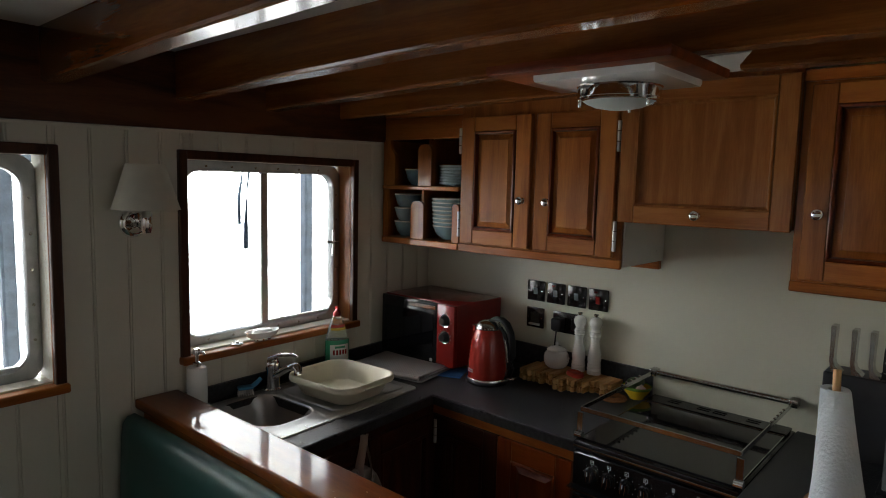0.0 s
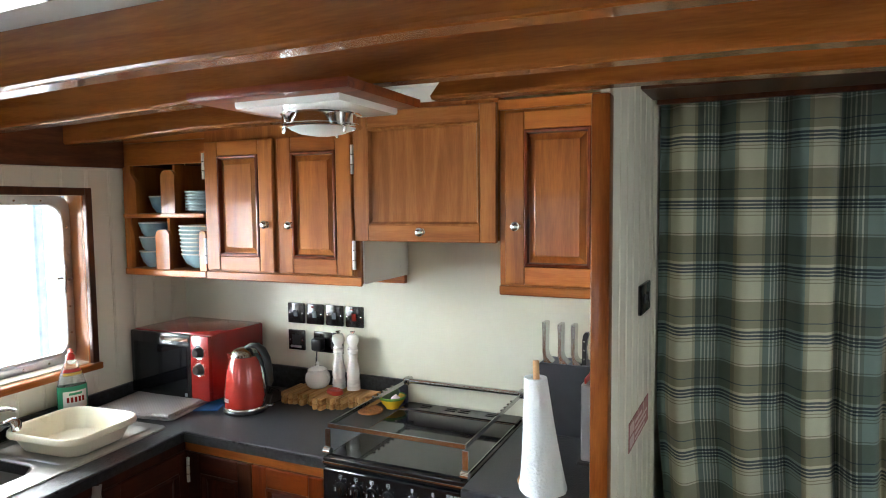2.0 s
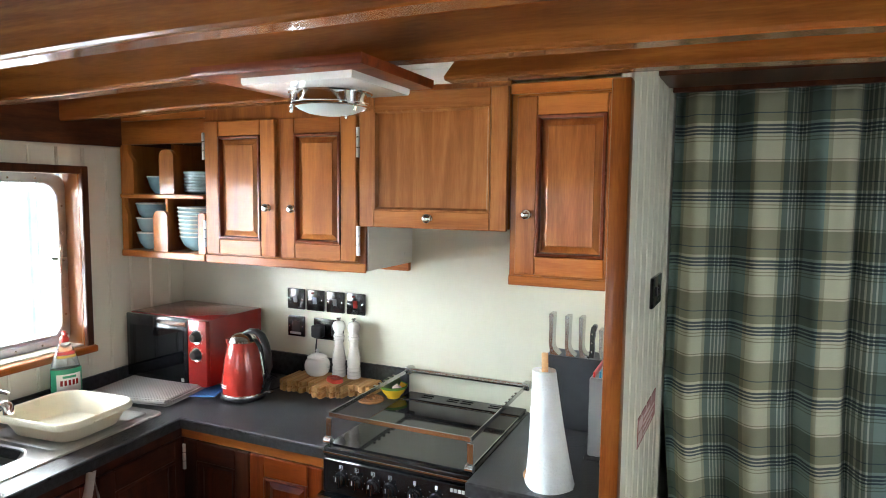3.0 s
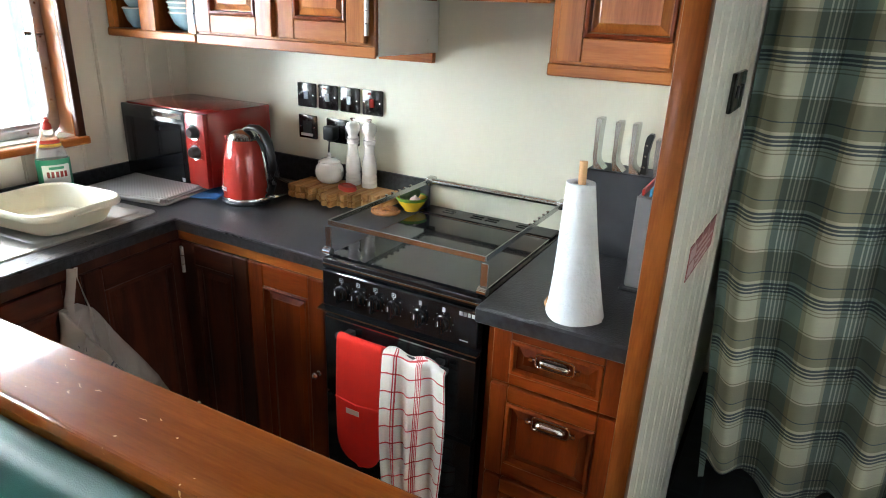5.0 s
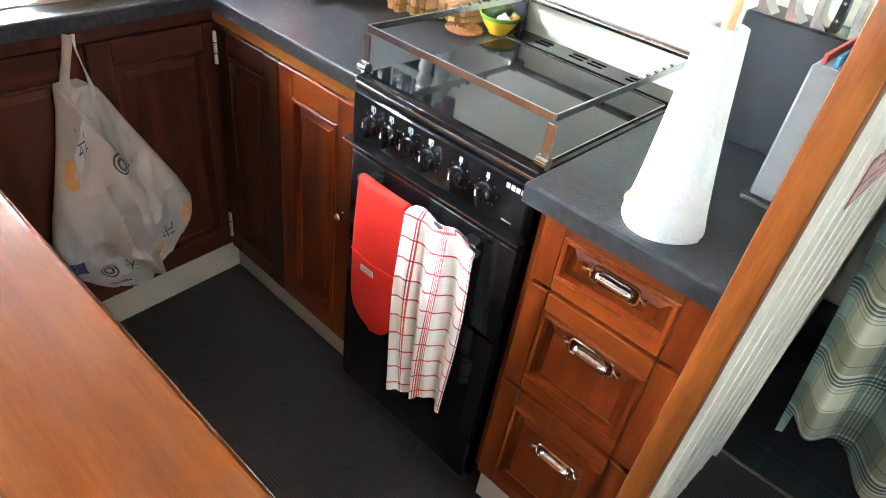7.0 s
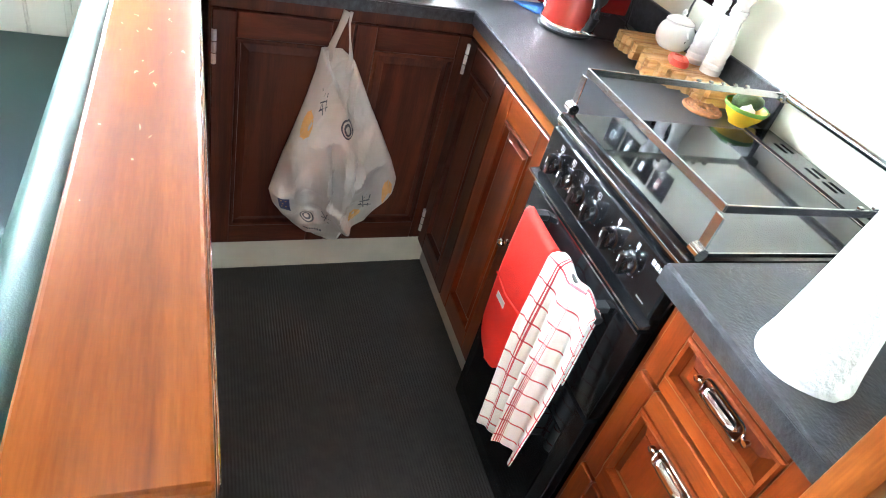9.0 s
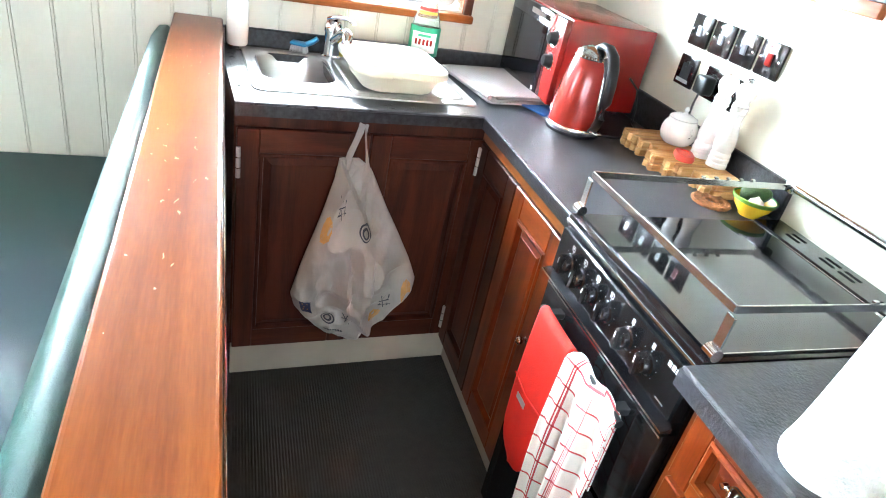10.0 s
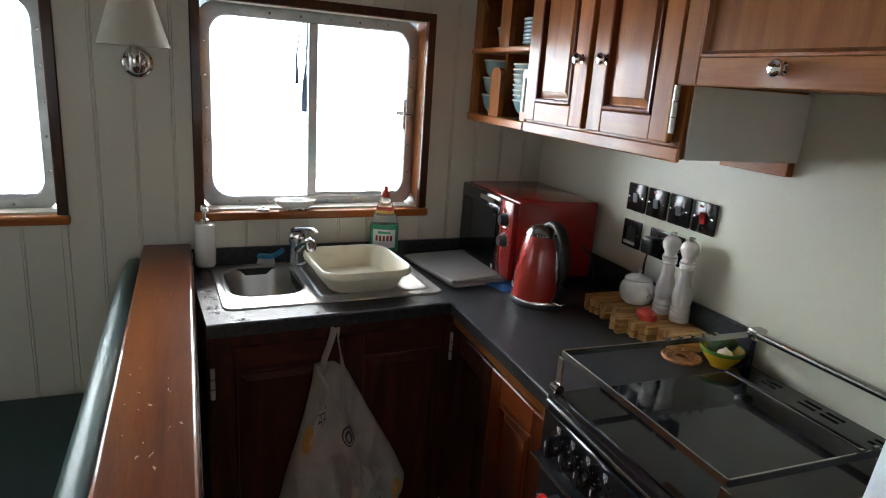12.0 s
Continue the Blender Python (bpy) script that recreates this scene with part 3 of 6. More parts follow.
def open_shelf():
    s = thing("open_shelf", "open mahogany shelf with round-topped dividers and crockery", "shelf", (0.22, -0.18, 1.43))
    part("bottom_board", box(0.004, 0.455, FY - 0.012, -0.003, 1.432, 1.460, 0.004), MAHOG_X, s)
    part("middle_shelf", box(0.004, 0.455, FY - 0.012, -0.003, 1.670, 1.688, 0.004), MAHOG_X, s)
    part("top_rail", box(0.004, 0.462, FY, FY + 0.02, 1.885, 1.978, 0.003), MAHOG_X, s)
    part("fascia", box(0.004, 0.462, FY + 0.001, FY + 0.02, 1.979, CEILING - 0.003), MAHOG_X, s)
    part("back", box(0.004, 0.455, -0.012, -0.003, 1.460, 2.0), DARKWOOD, s)

    def cheek(x, z0, z1, y1, dip, th=0.018):
        """An end board whose front edge swings back in a concave sweep under the shelf above."""
        pts = [(-0.013, z0), (y1 + dip, z0), (y1 + dip, z1 - 0.085)]
        for i in range(1, 9):
            a = i / 8
            pts.append((y1 + dip * (0.5 + 0.5 * math.cos(math.pi * a)), z1 - 0.085 + 0.045 * a))
        pts += [(y1, z1), (-0.013, z1)]
        b = loft([[(x, y, z) for y, z in pts], [(x + th, y, z) for y, z in pts]], True, True)
        part("divider", b, MAHOG_Z, s)

    def stile(u0, u1, z0, z1, w):
        """A front stile that narrows to the right in a soft shoulder near its head."""
        pts = [(u0, z0), (u1 + w, z0), (u1 + w, z1 - 0.075)]
        for i in range(1, 7):
            a = i / 6
            pts.append((u1 + w * (0.5 + 0.5 * math.cos(math.pi * a)), z1 - 0.075 + 0.05 * a))
        pts += [(u1, z1), (u0, z1)]
        b = loft([[(x, FY - 0.003, z) for x, z in pts], [(x, FY + 0.015, z) for x, z in pts]], True, True)
        part("stile", b, MAHOG_Z, s)
    stile(0.004, 0.046, 1.688, 1.885, 0.030)
    stile(0.004, 0.020, 1.460, 1.670, 0.016)
    cheek(0.006, 1.460, 1.670, FY + 0.016, 0.01)
    cheek(0.006, 1.688, 1.885, FY + 0.016, 0.01)
    part("divider", box(0.212, 0.226, FY + 0.030, -0.013, 1.460, 1.670), MAHOG_Z, s)
    part("divider", box(0.250, 0.264, FY + 0.030, -0.013, 1.688, 1.885), MAHOG_Z, s)

    def pale(u, z0, z1, w=0.076):
        """A round-shouldered upright slat on the front."""
        r = min(0.028, w / 2 - 0.002)
        pts = [(u - w / 2, z0), (u + w / 2, z0)]
        for cx, a0 in ((u + w / 2 - r, 0), (u - w / 2 + r, 90)):
            for i in range(6):
                a = radians(a0 + 90 * i / 5)
                pts.append((cx + r * math.cos(a), z1 - r + r * math.sin(a)))
        b = loft([[(x, FY - 0.004, z) for x, z in pts], [(x, FY + 0.014, z) for x, z in pts]], True, True)
        part("slat", b, MAHOG_Z, s)
    pale(0.217, 1.460, 1.622)
    pale(0.257, 1.688, 1.862)
    pale(0.434, 1.460, 1.618, 0.036)


open_shelf()

GLAZE = surf("pale_blue_glaze", (0.22, 0.34, 0.38), 0.15, var=0.3, scale=20, bump=0.01, coat=0.3)
RIMW = surf("pale_rim", (0.66, 0.66, 0.60), 0.3, var=0.05)
GLAZE_W = surf("grey_blue_glaze", (0.27, 0.37, 0.39), 0.15, var=0.1, scale=10, bump=0.01, coat=0.3)


def bowl(x, y, z, r=0.062, h=0.06, mat=None):
    t = 0.004
    o = thing("bowl", "pale blue glazed stoneware bowl in a stack", "bowl", (x, y, z), group="crockery")
    m = Matrix.Translation((x, y, z))
    prof = [(0, 0.003), (r * 0.45, 0.003), (r * 0.5, 0), (r * 0.55, 0.004), (r * 0.82, h * 0.35), (r * 0.97, h * 0.8), (r, h - 0.003), (r - t, h - 0.003), (r * 0.92, h * 0.78), (r * 0.7, h * 0.35), (r * 0.3, 0.009), (0, 0.008)]
    part("body", lathe(prof, 28, m), mat or GLAZE, o, smooth=60)
    part("rim", lathe([(r + 0.0006, h - 0.006), (r + 0.001, h - 0.002), (r - t / 2, h), (r - t - 0.0006, h - 0.002), (r - t - 0.0004, h - 0.006)], 28, m), RIMW, o, "unglazed pale rim", smooth=60)
    return o


def plate(x, y, z, r=0.1):
    prof = [(0, 0.002), (r * 0.6, 0.002), (r * 0.63, 0), (r * 0.70, 0.002), (r * 0.97, 0.009), (r, 0.012), (r, 0.018), (r * 0.97, 0.0185), (r * 0.7, 0.009), (0, 0.007)]
    return solo("plate", lathe(prof, 32, Matrix.Translation((x, y, z))), GLAZE_W, "pale blue glazed plate in a stack", "plate", group="crockery", smooth=60)


for k in range(3):
    bowl(0.086, -0.272, 1.461 + 0.060 * k, 0.060, 0.070, GLAZE if k % 2 == 0 else GLAZE_W)
bowl(0.128, -0.250, 1.689, 0.060, 0.072, GLAZE)
for k in range(8):
    bowl(0.322 + 0.002 * math.sin(k * 2), -0.235, 1.461 + 0.0165 * k, 0.086 + 0.001 * k, 0.062, GLAZE if k < 2 else GLAZE_W)
for k in range(7):
    plate(0.352 + 0.002 * math.sin(k * 3), -0.23, 1.689 + 0.0118 * k, 0.090)


def double_cupboard():
    c = thing("wall_cupboard", "varnished mahogany wall cupboard with two panelled doors", "cupboard", (0.81, -0.17, 1.43))
    part("carcass", box(0.457, 1.160, FY, -0.004, 1.436, CEILING - 0.02, 0.003), MAHOG_Z, c)
    part("side_panel", box(1.1605, 1.166, FY + 0.012, -0.003, 1.436, 1.590), PALE, c, "pale grey painted side")
    part("bottom_rail", box(0.457, 1.166, FY - 0.010, FY + 0.0, 1.430, 1.462, 0.003), MAHOG_X, c)
    part("cleat", box(0.95, 1.160, -0.026, -0.003, 1.402, 1.4355, 0.002), MAHOG_X, c)
    m = face("y", FY - 0.0005)
    d1 = panel_door(c, "door", 0.470, 0.797, 1.468, 1.960, m, 0.066, 0.055)
    d2 = panel_door(c, "door", 0.820, 1.134, 1.468, 1.960, m, 0.062, 0.055)
    knob(d1, 0.767, 1.645, 0.018, m)
    knob(d2, 0.877, 1.643, 0.018, m)
    for z in (1.54, 1.87):
        hinge(d1, 0.463, z - 0.05, z + 0.05, 0.014, m)
        hinge(d2, 1.141, z - 0.05, z + 0.05, 0.014, m)


PALE = surf("pale_grey_paint", (0.70, 0.71, 0.67), 0.3, var=0.04, bump=0.01)
double_cupboard()


def hood_cupboard():
    c = thing("hood_cupboard", "varnished mahogany lift-up cupboard over the cooker", "cupboard", (1.42, -0.17, 1.59))
    part("carcass", box(1.168, 1.668, FY, -0.004, 1.595, 2.046, 0.003), MAHOG_Z, c)
    part("filler_board", box(1.169, 1.667, FY + 0.006, FY + 0.020, 2.0465, CEILING - 0.003), CEIL, c, "white painted filler board")
    m = face("y", FY - 0.012)
    d = panel_door(c, "flap_door", 1.154, 1.668, 1.590, 2.024, m, 0.055, 0.055, raised=False, woods=MAHOG_PALE)
    knob(d, 1.410, 1.624, 0.018, m)


hood_cupboard()


def right_cupboard():
    c = thing("end_cupboard", "varnished mahogany wall cupboard with one panelled door", "cupboard", (1.85, -0.17, 1.43))
    part("carcass", box(1.672, 2.022, FY - 0.006, -0.004, 1.436, 2.03, 0.003), MAHOG_Z, c)
    part("bottom_rail", box(1.672, 2.024, FY - 0.016, FY - 0.007, 1.428, 1.458, 0.003), MAHOG_X, c)
    m = face("y", FY - 0.0065)
    d = panel_door(c, "door", 1.694, 2.020, 1.464, 1.990, m, 0.062, 0.055)
    knob(d, 1.732, 1.644, 0.018, m)
    part("top_rail", box(1.672, 2.024, FY - 0.020, FY - 0.0066, 1.998, 2.03, 0.003), MAHOG_X, c)


right_cupboard()

# ---- worktops ----
CT = 0.912


def worktops():
    w = thing("worktop", "dark slate laminate worktop running round the corner", "worktop", (0.5, -0.5, 0.87))
    P = [(WM @ Vector((u, v, 0))).to_2d() for u, v in ((0.003, -1.350), (0.560, -1.338))]
    outer = [P[0], P[1], (0.556, -0.592), (1.160, -0.592), (1.160, -0.003), (-0.028, -0.003)]
    hole = [(WM @ Vector(p)).to_2d() for p in rrect(0.085, 0.370, -1.249, -1.038, 0.05, 0)]
    b = bmesh.new()
    edges = []
    for loop in (outer, hole):
        vs = [b.verts.new((p[0], p[1], CT)) for p in loop]
        edges += [b.edges.new((vs[i], vs[(i + 1) % len(vs)])) for i in range(len(vs))]
    bmesh.ops.triangle_fill(b, use_beauty=True, use_dissolve=False, edges=edges)
    top = bmesh.ops.extrude_face_region(b, geom=b.faces[:])
    bmesh.ops.translate(b, vec=(0, 0, -0.040), verts=[q for q in top["geom"] if isinstance(q, bmesh.types.BMVert)])
    part("top", b, SLATE, w)
    e = [(P[1][0] + 0.002, P[1][1], CT - 0.004), (0.558, -0.594, CT - 0.004), (1.160, -0.594, CT - 0.004)]
    part("front_edge", tube(e, 0.0042, 8), EDGE, w, "pale worn edge", smooth=50)
    part("upstand", moved(box(0.002, 0.020, -1.345, -0.020, CT + 0.0005, 0.968, 0.003), WM), SLATE, w)
    part("upstand", box(0.0, 1.158, -0.020, -0.003, CT + 0.0005, 1.012, 0.003), SLATE, w)
    w2 = thing("worktop", "short dark slate laminate worktop beside the cooker", "worktop", (1.85, -0.3, 0.87))
    b = box(1.652, 2.020, -0.640, -0.003, 0.874, CT + 0.004, 0.004)
    part("top", b, SLATE, w2)
    part("front_edge", box(1.654, 2.018, -0.6425, -0.6405, 0.878, CT, 0.0008), EDGE_DARK, w2, "dark laminate edge strip")


EDGE_DARK = surf("laminate_edge_strip", (0.021, 0.023, 0.027), 0.5, var=0.7, scale=60, bump=0.2, fine=180)
EDGE = surf("worn_laminate_edge", (0.05, 0.05, 0.055), 0.3, var=0.3, scale=40)
worktops()


# ---- base cabinets ----
KICK = surf("beige_kick_paint", (0.46, 0.41, 0.32), 0.5, var=0.1, scale=8, bump=0.03)


def base_cabinets():
    kick = FLOOR + 0.155
    a = thing("base_cabinet", "mahogany corner base cabinet under the back worktop", "cabinet", (0.85, -0.3, FLOOR))
    part("carcass", box(0.50, 1.152, -0.566, -0.004, kick, 0.868), MAHOG_RED_SHADED, a)
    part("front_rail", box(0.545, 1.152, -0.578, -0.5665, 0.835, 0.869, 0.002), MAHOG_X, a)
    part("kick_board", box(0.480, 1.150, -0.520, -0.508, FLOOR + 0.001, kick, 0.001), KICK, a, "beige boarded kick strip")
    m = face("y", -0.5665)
    # the door nearest the corner is coloured darker for the shade there
    d1 = panel_door(a, "door", 0.560, 0.850, kick + 0.01, 0.832, m, 0.06, 0.07, woods=MAHOG_RED_SHADED)
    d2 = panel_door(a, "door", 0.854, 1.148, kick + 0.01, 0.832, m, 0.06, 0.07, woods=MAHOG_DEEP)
    knob(d2, 1.122, 0.525, 0.018, m, 0.012)
    for z in (0.770, 0.175):
        hinge(d1, 0.566, z - 0.045, z + 0.045, 0.020, m)
    c = thing("base_cabinet", "mahogany base cabinet with two doors under the sink, shade in its colour", "cabinet", m=WM)
    # the whole sink front takes the mahogany darkened for shade
    part("carcass", box(0.02, 0.505, -1.335, -1.280, kick, 0.868), MAHOG_RED_SHADED, c)
    part("front", box(0.495, 0.525, -1.280, -0.585, kick, 0.868), MAHOG_RED_SHADED, c)
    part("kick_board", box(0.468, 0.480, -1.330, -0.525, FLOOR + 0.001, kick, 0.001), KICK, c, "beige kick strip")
    part("front_rail", box(0.5255, 0.536, -1.335, -0.578, 0.835, 0.869, 0.002), MAHOG_RED_SHADED, c)
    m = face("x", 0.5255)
    d1 = panel_door(c, "door", -1.330, -0.965, kick + 0.01, 0.832, m, 0.06, 0.07, woods=MAHOG_RED_SHADED)
    d2 = panel_door(c, "door", -0.960, -0.592, kick + 0.01, 0.832, m, 0.06, 0.07, woods=MAHOG_RED_SHADED)
    for z in (0.770, 0.175):
        hinge(d2, -0.596, z - 0.045, z + 0.045, 0.020, m)
    hinge(d1, -1.325, 0.69, 0.78, 0.020, m)
    e = thing("drawer_unit", "mahogany unit of three panelled drawers with chrome cup handles", "drawers", (1.86, -0.3, FLOOR))
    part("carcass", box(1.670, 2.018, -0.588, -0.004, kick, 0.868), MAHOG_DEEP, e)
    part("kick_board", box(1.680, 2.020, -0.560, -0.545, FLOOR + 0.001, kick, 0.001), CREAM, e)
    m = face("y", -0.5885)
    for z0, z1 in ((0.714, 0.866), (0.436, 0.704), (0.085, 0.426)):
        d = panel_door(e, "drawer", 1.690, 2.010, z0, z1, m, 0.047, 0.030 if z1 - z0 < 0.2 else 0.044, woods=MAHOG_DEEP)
        u, v = {0.714: (1.850, 0.803), 0.436: (1.857, 0.630), 0.085: (1.866, 0.315)}[z0]
        b = None
        outl = []
        for i in range(13):
            q = -1 + 2 * i / 12
            k = math.sqrt(max(0.015, 1 - abs(q) ** 5))
            outl.append([(u + q * 0.040, v + 0.0125 * k * math.cos(a), 0.017 + 0.020 * k * max(0.0, math.sin(a))) for a in [math.pi * j / 10 for j in range(11)]])
        b = loft(outl, True, True)
        loop = [(x, y, 0.021) for x, y, _ in rrect(u - 0.047, u + 0.047, v - 0.017, v + 0.017, 0.010, 0)]
        b = tube(loop + loop[:1], 0.0024, 6, bm=b)
        for sx in (-1, 1):
            b = tube([(u + sx * 0.046, v, 0.020), (u + sx * 0.060, v, 0.020)], 0.0035, 8, bm=b)
            b = lathe([(0, 0.010), (0.005, 0.009), (0.006, 0.004), (0.006, 0)], 10, Matrix.Translation((u + sx * 0.058, v, 0.017)), bm=b)
        part("cup_handle", moved(b, m), CHROME, d, "polished chrome cup handle", smooth=50)


base_cabinets()


# ---- partition, post, doorway curtain ----
PART_M = Matrix.Translation((2.055, -0.595, FLOOR)) @ pose(0, 0, 0, 0, 0, -2.6)


def partition():
    solo("trim_post", box(2.012, 2.058, -0.648, -0.596, FLOOR, 1.979, 0.005, seg=2), POSTWOOD, "varnished mahogany post at the end of the galley", "post", "structure", smooth=40)
    # the boarding runs three degrees off the cabin's line
    m = PART_M
    w = thing("wall_partition", "cream beaded board partition beside the curtained doorway", "wall", kind="structure", m=m)
    top = CEILING - FLOOR
    part("backing", box(-0.030, -0.006, 0, 0.69, 0, top), CREAM, w)
    y, k = 0.001, 0
    while y < 0.64:
        end = min(y + 0.098, 0.664)
        b = box(-0.0055, 0.0, y + 0.010, end - 0.003, 0.001, top - 0.002, 0.0015)
        b = box(-0.0055, 0.0022, y + 0.0005, y + 0.0065, 0.001, top - 0.002, 0.002, bm=b)
        part("board", b, CREAM, w)
        y += 0.098
    part("edge_trim", box(-0.0055, 0.010, 0.668, 0.692, 0.001, 2.06 - FLOOR, 0.003), CREAM, w)


POSTWOOD = wood("mahogany_post", (0.12, 0.028, 0.005), (0.19, 0.050, 0.009), (0.27, 0.082, 0.015), "z")
partition()
solo("trim_pelmet", box(2.062, 3.65, -0.205, 0.035, 2.054, 2.098, 0.004), DARKWOOD_Y, "dark varnished pelmet over the doorway", "trim", "structure")
solo("trim_curtain_rail", box(2.095, 3.65, 0.040, 0.062, 2.040, 2.060, 0.002), DARKWOOD_Y, "dark curtain track behind the pelmet", "curtain rail", "structure")

G1, G2, CRM, KHK, WHT, NVY = (0.058, 0.088, 0.076), (0.115, 0.20, 0.195), (0.84, 0.75, 0.51), (0.37, 0.33, 0.20), (0.52, 0.54, 0.46), (0.010, 0.018, 0.028)
LGT, OLV = (0.44, 0.50, 0.42), (0.115, 0.125, 0.085)
WARP = [(0.0, CRM), (0.26, KHK), (0.30, G1), (0.38, WHT), (0.40, G1), (0.44, WHT), (0.46, G1), (0.50, WHT), (0.52, G1), (0.56, WHT), (0.58, G1), (0.62, WHT), (0.64, G1), (0.68, G2), (0.90, KHK), (0.95, CRM)]
WEFT = [(0.0, WHT), (0.02, OLV), (0.14, NVY), (0.155, OLV), (0.43, WHT), (0.455, OLV), (0.47, LGT), (0.74, OLV), (0.755, LGT), (0.79, OLV), (0.805, LGT), (0.84, NVY), (0.87, LGT), (0.89, NVY), (0.925, LGT), (0.945, NVY), (0.98, LGT)]
PLAID = stripes("plaid_wool", WARP, WEFT, 0.207, 0.215)


def cloth(name, f, nu, nv, mat, label, category, thick=0.003, parent=None, uvf=None):
    """A sheet from f(i/nu, j/nv) -> place, uv in metres, given thickness."""
    b = bmesh.new()
    uvl = b.loops.layers.uv.new("UVMap")
    grid = [[b.verts.new(f(i / nu, j / nv)[0]) for j in range(nv + 1)] for i in range(nu + 1)]
    for i in range(nu):
        for j in range(nv):
            q = b.faces.new((grid[i][j], grid[i + 1][j], grid[i + 1][j + 1], grid[i][j + 1]))
            q.smooth = True
            for lp, (a, c) in zip(q.loops, ((i, j), (i + 1, j), (i + 1, j + 1), (i, j + 1))):
                lp[uvl].uv = f(a / nu, c / nv)[1]
    if parent is not None:
        o = ORG[parent.name]
    else:
        o = sum((v.co for v in b.verts), Vector()) / len(b.verts)
        o.z = min(v.co.z for v in b.verts)
    bmesh.ops.translate(b, vec=-o, verts=b.verts)
    me = bpy.data.meshes.new(name)
    b.to_mesh(me)
    b.free()
    me.materials.append(mat)
    ob = new(name, me)
    so = ob.modifiers.new("thickness", "SOLIDIFY")
    so.thickness = thick
    if parent is not None:
        ob.parent = parent
        ORG[ob.name] = o
        return tagged(ob, label)
    ob.location = o
    ORG[ob.name] = o
    return tagged(ob, label, category)


def curtain():
    def f(s, t):
        x = 2.100 + 0.92 * s
        top = 2.056 - 0.012 * (0.5 + 0.5 * math.cos(s * 46))
        bot = 0.170 + 0.035 * math.sin(s * 15 + 0.2) + 0.03 * s - (0.075 if s < 0.035 else 0.0)
        z = bot + (top - bot) * t
        deep = 0.020 + 0.024 * (1 - t)
        ph = s * 36 + 1.3 * math.sin(s * 7 + 1.0) + 0.35 * math.sin(t * 4 + s * 9)
        y = 0.080 + deep * math.sin(ph) + 0.010 * math.sin(2.1 * ph + 1 + t * 2)
        low = max(0.0, 1 - z / 1.0)
        xx = x + 0.008 * math.cos(ph) * (1 - 0.3 * t) + 0.085 * low * (1 - s)
        return Vector((xx, y, z)), (s * 0.92 + 0.150, (z - 2.056) + 0.120)
    cloth("curtain", f, 220, 40, PLAID, "green and cream plaid wool curtain across the doorway", "curtain", 0.002)


curtain()
solo("threshold_strip", box(2.09, 3.65, 0.105, 0.120, FLOOR, FLOOR + 0.006, 0.002), STEEL, "worn metal threshold strip in the doorway", "threshold", "structure")
CARPET = stripes("tartan_carpet", [(0, (0.006, 0.014, 0.012)), (0.4, (0.004, 0.007, 0.012)), (0.44, (0.02, 0.05, 0.045)), (0.5, (0.004, 0.008, 0.012))], [(0, (0.006, 0.014, 0.012)), (0.4, (0.004, 0.007, 0.010)), (0.44, (0.02, 0.05, 0.05)), (0.5, (0.004, 0.008, 0.012))], 0.22, 0.22, weave=500)


def carpet():
    def f(s, t):
        return Vector((2.095 + 1.55 * s, 0.122 + 1.05 * t, FLOOR + 0.006)), (1.55 * s, 1.05 * t)
    c = cloth("carpet", f, 8, 6, CARPET, "dark tartan carpet in the passage beyond the curtain", "carpet", 0.005)


carpet()
solo("wall_passage", box(2.0, X1 + 0.1, 1.20, 1.29, FLOOR, CEILING), CREAM, "plain cream wall of the passage", "wall", "structure")
solo("wall_passage_side", box(2.031, 2.078, 0.101, 1.20, FLOOR, CEILING), CREAM, "plain cream wall of the passage", "wall", "structure")
solo("wall_doorway", box(3.05, X1, 0.10, 0.18, FLOOR, CEILING), CREAM, "plain cream wall beside the doorway", "wall", "structure")


